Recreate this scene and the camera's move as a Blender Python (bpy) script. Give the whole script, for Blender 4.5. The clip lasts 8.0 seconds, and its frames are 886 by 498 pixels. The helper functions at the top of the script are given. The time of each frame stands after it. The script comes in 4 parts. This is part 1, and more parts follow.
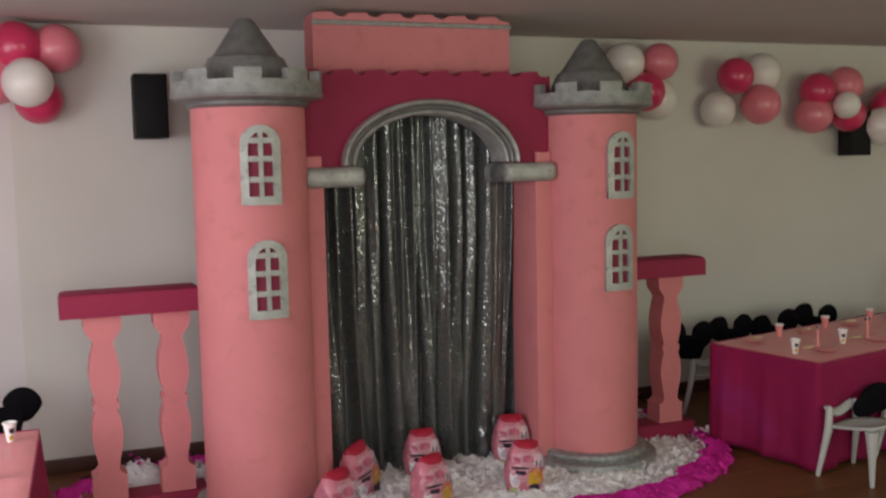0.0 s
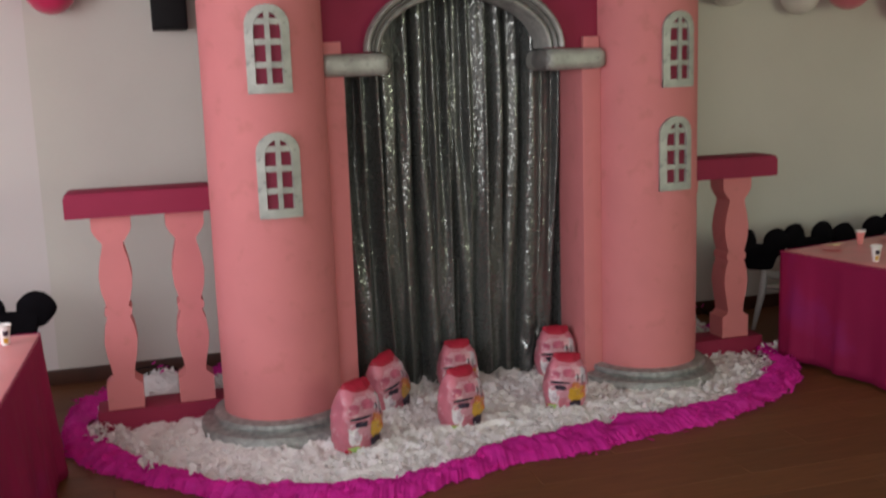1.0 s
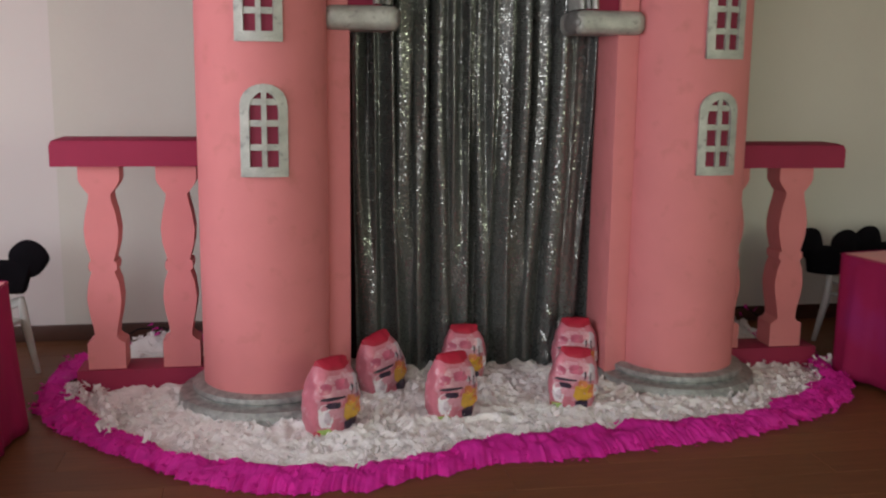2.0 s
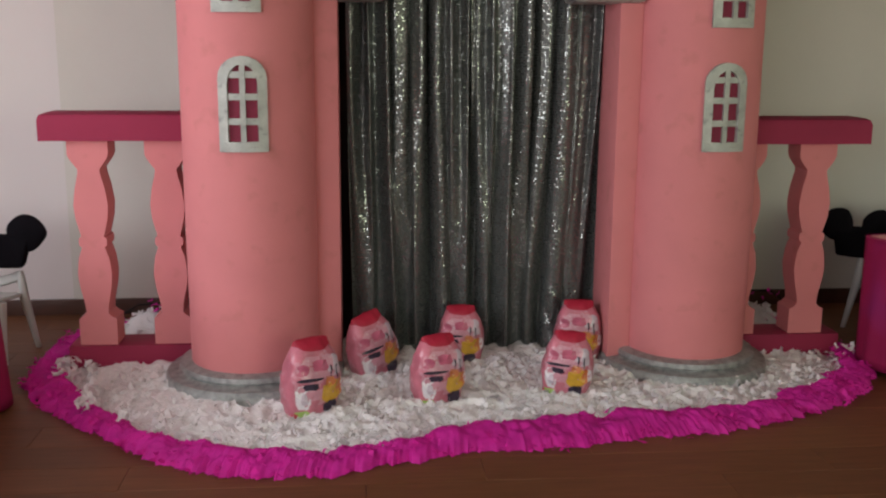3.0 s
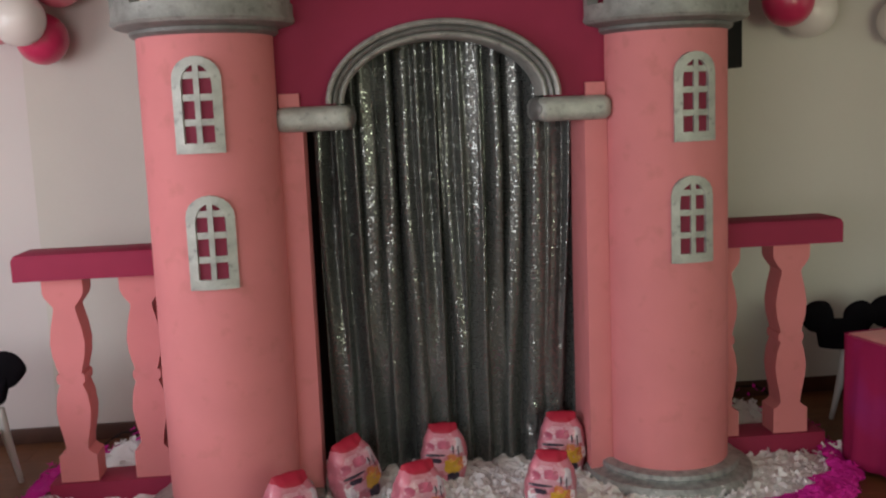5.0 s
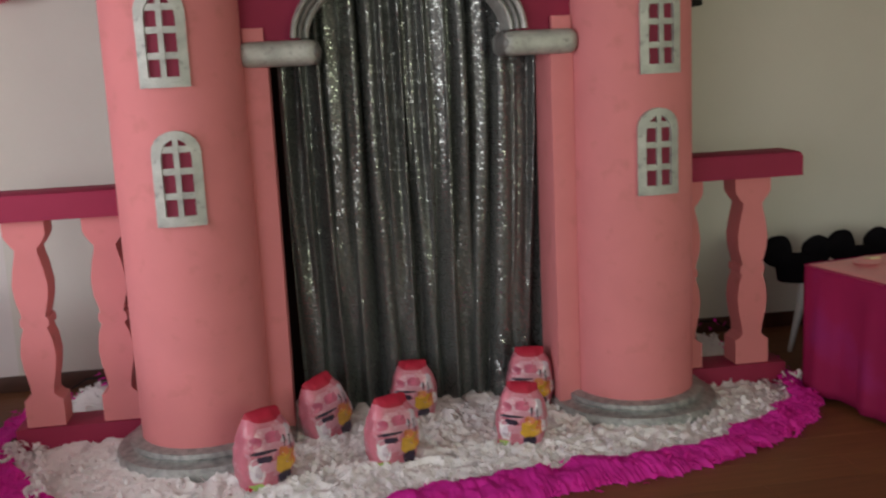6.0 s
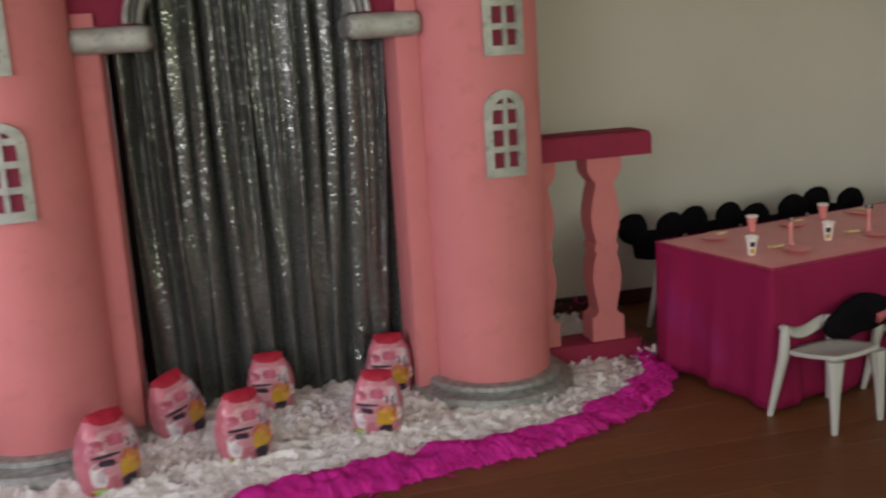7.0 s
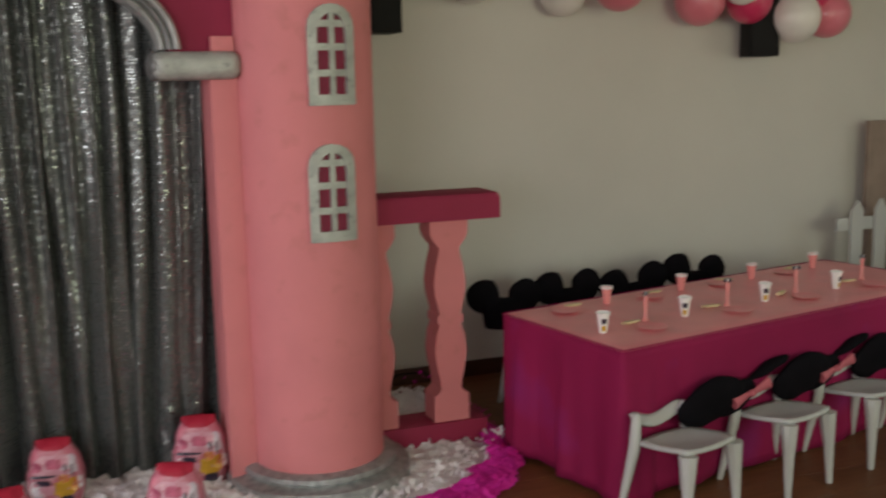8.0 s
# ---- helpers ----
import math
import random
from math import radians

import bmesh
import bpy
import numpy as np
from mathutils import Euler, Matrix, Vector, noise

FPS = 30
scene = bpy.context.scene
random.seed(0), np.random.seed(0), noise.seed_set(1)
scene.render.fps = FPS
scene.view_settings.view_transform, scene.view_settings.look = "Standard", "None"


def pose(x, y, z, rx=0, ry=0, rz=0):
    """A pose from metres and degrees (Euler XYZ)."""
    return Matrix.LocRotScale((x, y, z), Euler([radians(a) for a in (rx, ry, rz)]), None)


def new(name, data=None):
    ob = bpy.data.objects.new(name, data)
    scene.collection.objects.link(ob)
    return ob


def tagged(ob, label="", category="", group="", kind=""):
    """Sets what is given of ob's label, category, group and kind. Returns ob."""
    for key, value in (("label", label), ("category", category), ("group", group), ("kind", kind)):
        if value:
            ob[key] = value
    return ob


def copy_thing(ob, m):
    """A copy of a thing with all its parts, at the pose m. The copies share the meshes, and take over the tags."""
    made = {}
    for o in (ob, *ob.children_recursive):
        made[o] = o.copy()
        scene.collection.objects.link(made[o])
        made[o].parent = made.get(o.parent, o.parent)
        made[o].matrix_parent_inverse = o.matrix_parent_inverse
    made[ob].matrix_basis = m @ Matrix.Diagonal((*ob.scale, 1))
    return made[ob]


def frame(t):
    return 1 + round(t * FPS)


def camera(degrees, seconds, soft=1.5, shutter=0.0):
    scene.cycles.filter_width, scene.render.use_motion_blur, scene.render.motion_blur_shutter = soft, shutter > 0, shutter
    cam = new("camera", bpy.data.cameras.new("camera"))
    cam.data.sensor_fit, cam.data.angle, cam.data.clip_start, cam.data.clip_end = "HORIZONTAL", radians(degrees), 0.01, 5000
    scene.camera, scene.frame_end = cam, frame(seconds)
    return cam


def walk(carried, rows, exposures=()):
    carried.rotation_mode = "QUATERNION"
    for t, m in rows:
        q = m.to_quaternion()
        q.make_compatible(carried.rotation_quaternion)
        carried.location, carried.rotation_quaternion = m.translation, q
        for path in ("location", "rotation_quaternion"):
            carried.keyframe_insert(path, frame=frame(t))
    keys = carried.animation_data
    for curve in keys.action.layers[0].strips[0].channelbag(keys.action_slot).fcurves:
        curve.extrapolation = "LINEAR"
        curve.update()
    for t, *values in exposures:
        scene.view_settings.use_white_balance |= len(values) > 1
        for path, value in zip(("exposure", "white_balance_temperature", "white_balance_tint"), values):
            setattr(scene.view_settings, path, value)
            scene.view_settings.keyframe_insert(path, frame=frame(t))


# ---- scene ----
# the camera and its walk: seconds, x, y, z, yaw, pitch, roll
cam = camera(48.0, 8.0, soft=2.2, shutter=0.5)
ROWS = [
    (0, -1.877, -4.725, 1.735, -21.91, -5.38, 1.21),
    (0.5, -1.664, -4.557, 1.670, -20.35, -7.57, 1.65),
    (1, -1.469, -4.437, 1.564, -16.64, -9.71, 1.93),
    (1.2, -1.332, -4.414, 1.519, -15.30, -10.44, 1.81),
    (2.5, -0.684, -4.102, 1.416, -6.30, -10.25, -1.47),
    (3, -0.514, -4.095, 1.417, -4.82, -11.64, -0.39),
    (3.5, -0.429, -4.093, 1.506, -4.52, -11.45, 0.82),
    (4, -0.379, -4.067, 1.658, -4.45, -8.34, 1.62),
    (4.2, -0.382, -4.052, 1.716, -4.70, -7.71, 1.86),
    (5.3, -0.384, -4.074, 1.649, -5.27, -8.87, 2.52),
    (5.5, -0.408, -4.072, 1.640, -5.76, -9.74, 2.44),
    (6, -0.465, -4.080, 1.556, -8.03, -10.39, 2.73),
    (6.5, -0.477, -4.114, 1.508, -11.66, -10.66, 3.89),
    (7, -0.264, -4.063, 1.543, -14.14, -11.60, 3.47),
    (7.5, -0.056, -3.878, 1.538, -16.47, -10.28, 2.47),
    (7.8, 0.051, -3.754, 1.538, -18.27, -9.51, 1.67),
    (8, 0.084, -3.674, 1.554, -20.44, -9.40, 1.14),
]
walk(cam, [(t, pose(x, y, z, 90 + pitch, roll, yaw)) for t, x, y, z, yaw, pitch, roll in ROWS], exposures=[(0.0, -0.19), (0.5, -0.18), (1.2, -0.16), (2.5, -0.06), (3.5, -0.05), (6.0, -0.13), (6.5, -0.08), (7.5, 0.0), (8.0, 0.04)])

# world: plain daylight outside the windows behind the camera
world = bpy.data.worlds.new("world")
scene.world = world
world.use_nodes = True
wn = world.node_tree.nodes
sky = wn.new("ShaderNodeTexSky")
sky.sky_type, sky.sun_disc = "NISHITA", False
sky.sun_elevation, sky.sun_rotation = radians(48), radians(120)
wn["Background"].inputs["Strength"].default_value = 0.1
world.node_tree.links.new(sky.outputs["Color"], wn["Background"].inputs["Color"])


def window_light(x, y, z, rz, w, h, power, colour, tilt=28):
    """Daylight from an unseen window; a positive tilt slants it down as from the sky, a negative one up."""
    lamp = bpy.data.lights.new("window_light", "AREA")
    lamp.shape, lamp.size, lamp.size_y, lamp.energy, lamp.color = "RECTANGLE", w, h, power, colour
    ob = new("window_light", lamp)
    ob.matrix_world = pose(x, y, z, 90 - tilt, 0, rz)
    return ob


WEST, EAST, SOUTH, NORTH, HIGH = -3.7, 5.3, -5.6, 1.15, 2.49
window_light(-2.45, SOUTH + 0.05, 1.55, 0, 2.4, 1.5, 69, (0.985, 0.966, 0.97), 16)
# this lamp is aimed upwards to brighten the upper wall
window_light(2.4, SOUTH + 0.05, 1.55, 0, 2.4, 1.5, 64, (0.935, 1.0, 0.71), -24)
window_light(WEST + 0.05, -1.85, 1.6, -90, 2.4, 1.5, 73, (0.945, 0.945, 0.985), 14)
window_light(EAST - 0.05, -1.6, 1.55, 90, 2.4, 1.5, 7, (0.91, 1.0, 0.75), 0)


# ---- materials ----
def mat(name, colour, rough=0.6, metal=0.0, vary=0.12, scale=6.0, grain=120.0, bump=0.08, sheen=0.0, coat=0.0, dirt_or_tint=None, dirt_or_tint_amount=0.0, spec=0.5):
    """A painted or plain surface with broad stains, fine grain and a light relief."""
    m = bpy.data.materials.new(name)
    m.use_nodes = True
    n, link = m.node_tree.nodes, m.node_tree.links.new
    shader = n["Principled BSDF"]
    place = n.new("ShaderNodeTexCoord").outputs["Object"]
    broad, fine = n.new("ShaderNodeTexNoise"), n.new("ShaderNodeTexNoise")
    broad.inputs["Scale"].default_value, broad.inputs["Detail"].default_value = scale, 4
    fine.inputs["Scale"].default_value, fine.inputs["Detail"].default_value = grain, 3
    link(place, broad.inputs["Vector"])
    link(place, fine.inputs["Vector"])
    blend = n.new("ShaderNodeMix")
    blend.data_type = "RGBA"
    dark = [c * (1 - vary) for c in colour]
    light = [min(1, c * (1 + vary)) for c in colour]
    blend.inputs[6].default_value, blend.inputs[7].default_value = (*dark, 1), (*light, 1)
    mean = n.new("ShaderNodeMath")
    mean.operation = "MULTIPLY_ADD"
    link(fine.outputs["Fac"], mean.inputs[0])
    mean.inputs[1].default_value = 0.35
    half = n.new("ShaderNodeMath")
    half.operation = "MULTIPLY_ADD"
    link(broad.outputs["Fac"], half.inputs[0])
    half.inputs[1].default_value, half.inputs[2].default_value = 1.6, -0.5
    link(half.outputs[0], mean.inputs[2])
    link(mean.outputs[0], blend.inputs[0])
    colour_out = blend.outputs[2]
    if dirt_or_tint:
        spots = n.new("ShaderNodeTexNoise")
        spots.inputs["Scale"].default_value, spots.inputs["Detail"].default_value = scale * 2.3, 6
        link(place, spots.inputs["Vector"])
        ramp = n.new("ShaderNodeMapRange")
        ramp.inputs["From Min"].default_value, ramp.inputs["From Max"].default_value = 0.58, 0.72
        ramp.inputs["To Max"].default_value = dirt_or_tint_amount
        link(spots.outputs["Fac"], ramp.inputs["Value"])
        worn = n.new("ShaderNodeMix")
        worn.data_type = "RGBA"
        worn.inputs[7].default_value = (*dirt_or_tint, 1)
        link(colour_out, worn.inputs[6])
        link(ramp.outputs["Result"], worn.inputs[0])
        colour_out = worn.outputs[2]
    link(colour_out, shader.inputs["Base Color"])
    relief = n.new("ShaderNodeBump")
    relief.inputs["Strength"].default_value, relief.inputs["Distance"].default_value = bump, 0.01
    link(fine.outputs["Fac"], relief.inputs["Height"])
    link(relief.outputs["Normal"], shader.inputs["Normal"])
    shader.inputs["Roughness"].default_value, shader.inputs["Metallic"].default_value = rough, metal
    shader.inputs["Specular IOR Level"].default_value = spec
    shader.inputs["Sheen Weight"].default_value, shader.inputs["Coat Weight"].default_value = sheen, coat
    return m


def sequin_cloth():
    """Dull grey net sewn with rows of small shiny round sequins, each tilted a little its own way."""
    m = bpy.data.materials.new("sequin_cloth")
    m.use_nodes = True
    n, link = m.node_tree.nodes, m.node_tree.links.new
    shader = n["Principled BSDF"]
    place = n.new("ShaderNodeTexCoord").outputs["UV"]
    rows = n.new("ShaderNodeMapping")
    rows.inputs["Scale"].default_value = (118, 84, 1)
    link(place, rows.inputs["Vector"])
    cells = n.new("ShaderNodeTexVoronoi")
    cells.voronoi_dimensions = "2D"
    cells.inputs["Scale"].default_value = 1.0
    cells.inputs["Randomness"].default_value = 0.3
    link(rows.outputs[0], cells.inputs["Vector"])
    parts = n.new("ShaderNodeSeparateColor")
    link(cells.outputs["Color"], parts.inputs["Color"])
    disc = n.new("ShaderNodeMapRange")
    disc.inputs["From Min"].default_value, disc.inputs["From Max"].default_value = 0.42, 0.32
    link(cells.outputs["Distance"], disc.inputs["Value"])
    patchy = n.new("ShaderNodeTexNoise")
    patchy.inputs["Scale"].default_value, patchy.inputs["Detail"].default_value = 9.0, 2
    link(place, patchy.inputs["Vector"])
    chance = n.new("ShaderNodeMath")
    chance.operation = "MULTIPLY_ADD"
    link(patchy.outputs["Fac"], chance.inputs[0])
    chance.inputs[1].default_value = 0.9
    link(parts.outputs["Green"], chance.inputs[2])
    sewn = n.new("ShaderNodeMapRange")
    sewn.inputs["From Min"].default_value, sewn.inputs["From Max"].default_value = 0.84, 0.88
    link(chance.outputs[0], sewn.inputs["Value"])
    shiny = n.new("ShaderNodeMath")
    shiny.operation = "MULTIPLY"
    link(disc.outputs["Result"], shiny.inputs[0])
    link(sewn.outputs["Result"], shiny.inputs[1])
    tilt = n.new("ShaderNodeVectorMath")
    tilt.operation = "MULTIPLY_ADD"
    link(cells.outputs["Color"], tilt.inputs[0])
    tilt.inputs[1].default_value, tilt.inputs[2].default_value = (0.3, 0.12, 0.26), (-0.15, -0.06, -0.13)
    some = n.new("ShaderNodeVectorMath")
    some.operation = "SCALE"
    link(tilt.outputs[0], some.inputs[0])
    link(shiny.outputs[0], some.inputs["Scale"])
    total = n.new("ShaderNodeVectorMath")
    link(n.new("ShaderNodeNewGeometry").outputs["Normal"], total.inputs[0])
    link(some.outputs[0], total.inputs[1])
    unit = n.new("ShaderNodeVectorMath")
    unit.operation = "NORMALIZE"
    link(total.outputs[0], unit.inputs[0])
    link(unit.outputs[0], shader.inputs["Normal"])
    metal = n.new("ShaderNodeMapRange")
    metal.inputs["To Max"].default_value = 0.85
    link(shiny.outputs[0], metal.inputs["Value"])
    link(metal.outputs["Result"], shader.inputs["Metallic"])
    tone = n.new("ShaderNodeMix")
    tone.data_type = "RGBA"
    tone.inputs[6].default_value, tone.inputs[7].default_value = (0.078, 0.084, 0.082, 1), (0.3, 0.315, 0.306, 1)
    link(shiny.outputs[0], tone.inputs[0])
    link(tone.outputs[2], shader.inputs["Base Color"])
    gloss = n.new("ShaderNodeMapRange")
    gloss.inputs["To Min"].default_value = 0.34
    link(shiny.outputs[0], gloss.inputs["Value"])
    each = n.new("ShaderNodeMapRange")
    each.inputs["To Min"].default_value, each.inputs["To Max"].default_value = 0.05, 0.18
    link(parts.outputs["Blue"], each.inputs["Value"])
    link(each.outputs["Result"], gloss.inputs["To Max"])
    link(gloss.outputs["Result"], shader.inputs["Roughness"])
    shader.inputs["Specular IOR Level"].default_value = 0.5
    return m


def thin_paper(name, colour, vary, clear):
    """Thin crepe or tissue paper that lets some light through."""
    m = mat(name, colour, 0.7, vary=vary, scale=11, grain=70, bump=0.12)
    n, link = m.node_tree.nodes, m.node_tree.links.new
    glow = n.new("ShaderNodeBsdfTranslucent")
    link(n["Principled BSDF"].inputs["Base Color"].links[0].from_socket, glow.inputs["Color"])
    both = n.new("ShaderNodeMixShader")
    both.inputs["Fac"].default_value = clear
    link(n["Principled BSDF"].outputs[0], both.inputs[1])
    link(glow.outputs[0], both.inputs[2])
    link(both.outputs[0], n["Material Output"].inputs["Surface"])
    return m


def plank_floor():
    """Dark brown laminate in long boards with thin joints."""
    m = bpy.data.materials.new("plank_floor")
    m.use_nodes = True
    n, link = m.node_tree.nodes, m.node_tree.links.new
    shader = n["Principled BSDF"]
    place = n.new("ShaderNodeTexCoord").outputs["Object"]
    chance = n.new("ShaderNodeObjectInfo").outputs["Random"]
    shift = n.new("ShaderNodeVectorMath")
    shift.operation = "MULTIPLY_ADD"
    link(chance, shift.inputs[0])
    shift.inputs[1].default_value = (31, 17, 0)
    link(place, shift.inputs[2])
    stretch = n.new("ShaderNodeMapping")
    stretch.inputs["Scale"].default_value = (1.5, 22, 1)
    link(shift.outputs[0], stretch.inputs["Vector"])
    grain = n.new("ShaderNodeTexNoise")
    grain.inputs["Scale"].default_value, grain.inputs["Detail"].default_value = 3, 6
    link(stretch.outputs[0], grain.inputs["Vector"])
    tone = n.new("ShaderNodeMapRange")
    tone.inputs["To Min"].default_value, tone.inputs["To Max"].default_value = 0.8, 1.08
    link(chance, tone.inputs["Value"])
    wood = n.new("ShaderNodeMix")
    wood.data_type = "RGBA"
    wood.inputs[6].default_value, wood.inputs[7].default_value = (0.09, 0.034, 0.013, 1), (0.225, 0.09, 0.036, 1)
    link(grain.outputs["Fac"], wood.inputs[0])
    both = n.new("ShaderNodeMix")
    both.data_type, both.blend_type = "RGBA", "MULTIPLY"
    both.inputs[0].default_value = 1
    link(wood.outputs[2], both.inputs[6])
    link(tone.outputs["Result"], both.inputs[7])
    link(both.outputs[2], shader.inputs["Base Color"])
    shader.inputs["Roughness"].default_value = 0.48
    shader.inputs["Specular IOR Level"].default_value = 0.3
    relief = n.new("ShaderNodeBump")
    relief.inputs["Strength"].default_value, relief.inputs["Distance"].default_value = 0.15, 0.002
    link(grain.outputs["Fac"], relief.inputs["Height"])
    link(relief.outputs["Normal"], shader.inputs["Normal"])
    return m


M_WALL = mat("wall_paint", (0.66, 0.63, 0.585), 0.85, vary=0.05, scale=1.6, grain=90, bump=0.05)
# paler than the wall: the brighter light on this strip is in the colour
M_PIER = mat("pier_paint_lightened", (0.74, 0.69, 0.685), 0.85, vary=0.03, scale=1.2, grain=90, bump=0.05)
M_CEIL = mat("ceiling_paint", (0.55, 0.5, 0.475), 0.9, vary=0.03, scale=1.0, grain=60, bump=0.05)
M_FLOOR = plank_floor()
M_BASEBOARD = mat("dark_wood", (0.07, 0.028, 0.018), 0.45, vary=0.3, scale=9, grain=70)
M_PINK = mat("pink_paint", (0.635, 0.217, 0.228), 0.7, spec=0.3, vary=0.06, scale=5, grain=160, bump=0.12, dirt_or_tint=(0.4, 0.15, 0.125), dirt_or_tint_amount=0.3)
M_MAGENTA = mat("magenta_paint", (0.285, 0.023, 0.066), 0.66, spec=0.25, vary=0.08, scale=6, grain=150, bump=0.1)
M_PANE = mat("dull_magenta_paint", (0.215, 0.03, 0.06), 0.7, spec=0.2, vary=0.15, scale=12, grain=150, bump=0.1)
M_SILVER = mat("silver_paint", (0.39, 0.405, 0.38), 0.48, metal=0.25, vary=0.32, scale=16, grain=90, bump=0.25, dirt_or_tint=(0.13, 0.13, 0.13), dirt_or_tint_amount=0.55)
M_DARKSILVER = mat("dark_silver", (0.2, 0.2, 0.195), 0.5, metal=0.4, vary=0.3, scale=18, grain=90, bump=0.2)
M_ARCH = mat("worn_silver_paint", (0.39, 0.4, 0.38), 0.45, metal=0.3, vary=0.32, scale=16, grain=90, bump=0.25, dirt_or_tint=(0.12, 0.12, 0.12), dirt_or_tint_amount=0.6)
M_GLITTER = mat("glittery_silver", (0.37, 0.39, 0.385), 0.38, metal=0.45, vary=0.5, scale=30, grain=260, bump=0.5, dirt_or_tint=(0.14, 0.14, 0.14), dirt_or_tint_amount=0.4)
M_CROWN = mat("dull_silver_paint", (0.29, 0.3, 0.285), 0.55, metal=0.25, vary=0.34, scale=14, grain=90, bump=0.25, dirt_or_tint=(0.1, 0.1, 0.1), dirt_or_tint_amount=0.5)
M_SEQUIN = sequin_cloth()
M_SHRED = thin_paper("white_tissue", (0.89, 0.875, 0.885), 0.06, 0.3)
M_TUFT = mat("crumpled_white_tissue", (0.86, 0.857, 0.866), 0.7, vary=0.05, scale=14, grain=90, bump=0.5)
M_RUFFLE = thin_paper("magenta_crepe", (0.88, 0.024, 0.47), 0.2, 0.4)
# the violet patches put the tulle's sheen into the colour
M_CLOTH = mat("magenta_tulle", (0.27, 0.012, 0.07), 0.72, spec=0.15, vary=0.35, scale=1.1, grain=220, bump=0.1, dirt_or_tint=(0.27, 0.022, 0.135), dirt_or_tint_amount=0.8)
M_TOPCLOTH = mat("salmon_cloth", (0.8, 0.27, 0.29), 0.32, spec=0.5, vary=0.1, scale=8, grain=120)
M_BLACK = mat("black_felt", (0.006, 0.005, 0.007), 0.95, spec=0.08, vary=0.3, scale=12, grain=200, bump=0.2)
# near-black colour that stands in for the shade behind the curtain
M_BACKSHADE = mat("back_shade", (0.022, 0.018, 0.018), 0.8, spec=0.2, vary=0.2)
M_SPEAKER = mat("black_speaker", (0.007, 0.006, 0.007), 0.6, spec=0.2, vary=0.2, scale=12, grain=300, bump=0.15)
M_PLASTIC = mat("white_plastic", (0.5, 0.5, 0.485), 0.4, vary=0.03, scale=5, grain=60, bump=0.02)
M_BAG = mat("pink_foil", (0.55, 0.17, 0.23), 0.3, vary=0.3, scale=14, grain=50, bump=0.3, coat=0.3, dirt_or_tint=(0.62, 0.36, 0.42), dirt_or_tint_amount=0.8)
M_BAGPINK = mat("pale_pink_print", (0.58, 0.27, 0.335), 0.3, vary=0.22, scale=18, grain=50, bump=0.3, coat=0.3, dirt_or_tint=(0.7, 0.58, 0.62), dirt_or_tint_amount=0.8)
M_BAGWHITE = mat("white_foil_print", (0.74, 0.7, 0.74), 0.36, vary=0.12, scale=20, grain=50, coat=0.4)
M_BAGYELLOW = mat("yellow_print", (0.6, 0.34, 0.03), 0.35, vary=0.15, scale=25, grain=50, coat=0.3)
M_BAGLILAC = mat("lilac_foil_print", (0.55, 0.47, 0.54), 0.3, vary=0.2, scale=20, grain=50, coat=0.3)
M_BAGORANGE = mat("orange_print", (0.55, 0.16, 0.05), 0.35, vary=0.15, scale=25, grain=50, coat=0.3)
M_BAGDARK = mat("dark_print", (0.03, 0.018, 0.04), 0.35, vary=0.3, scale=25, grain=50, coat=0.3)
M_BAGRED = mat("rose_print", (0.5, 0.11, 0.19), 0.3, vary=0.25, scale=25, grain=50, coat=0.3)
M_BAGGREEN = mat("green_print", (0.3, 0.45, 0.1), 0.35, vary=0.2, scale=25, grain=50, coat=0.3)
M_RED = mat("red_crepe", (0.4, 0.012, 0.04), 0.6, vary=0.15, scale=20, grain=80)
M_BALLOONS = {
    "hot_pink": mat("hot_pink_latex", (0.62, 0.035, 0.12), 0.3, vary=0.04, coat=0.3, bump=0.0),
    "pale_pink": mat("pale_pink_latex", (0.74, 0.2, 0.26), 0.3, vary=0.04, coat=0.3, bump=0.0),
    "white": mat("white_latex", (0.82, 0.77, 0.74), 0.3, vary=0.04, coat=0.3, bump=0.0),
}
M_CUP = mat("white_paper", (0.84, 0.81, 0.8), 0.55, vary=0.05)
M_PINKPLASTIC = mat("pink_plastic", (0.8, 0.28, 0.27), 0.35, vary=0.08)
M_BOW = mat("salmon_ribbon", (0.48, 0.11, 0.14), 0.6, vary=0.15, scale=12)
M_TREAT = mat("pale_yellow_wrapper", (0.7, 0.56, 0.32), 0.4, vary=0.15, scale=20)
M_WOODFRAME = mat("brown_frame", (0.3, 0.22, 0.18), 0.6, vary=0.2, scale=8)


# ---- mesh helpers ----
def box(bm, x0, x1, y0, y1, z0, z1, bevel=0.0, segments=2):
    made = bmesh.ops.create_cube(bm, size=1.0, matrix=Matrix.Translation(((x0 + x1) / 2, (y0 + y1) / 2, (z0 + z1) / 2)) @ Matrix.Diagonal((x1 - x0, y1 - y0, z1 - z0, 1)))
    if bevel:
        edges = list({e for v in made["verts"] for e in v.link_edges})
        bmesh.ops.bevel(bm, geom=edges, offset=bevel, segments=segments, profile=0.6, affect="EDGES")
    return bm


def lathe(bm, profile, steps=48, cx=0.0, cy=0.0, wobble=None):
    """Turns (radius, height) pairs round an upright axis; the ends are closed."""
    rings = []
    for r, z in profile:
        rings.append([bm.verts.new((cx + r * math.cos(2 * math.pi * k / steps), cy + r * math.sin(2 * math.pi * k / steps), z)) for k in range(steps)])
    for low, high in zip(rings, rings[1:]):
        for k in range(steps):
            bm.faces.new((low[k], low[(k + 1) % steps], high[(k + 1) % steps], high[k]))
    bm.faces.new(list(reversed(rings[0])))
    bm.faces.new(rings[-1])
    return bm


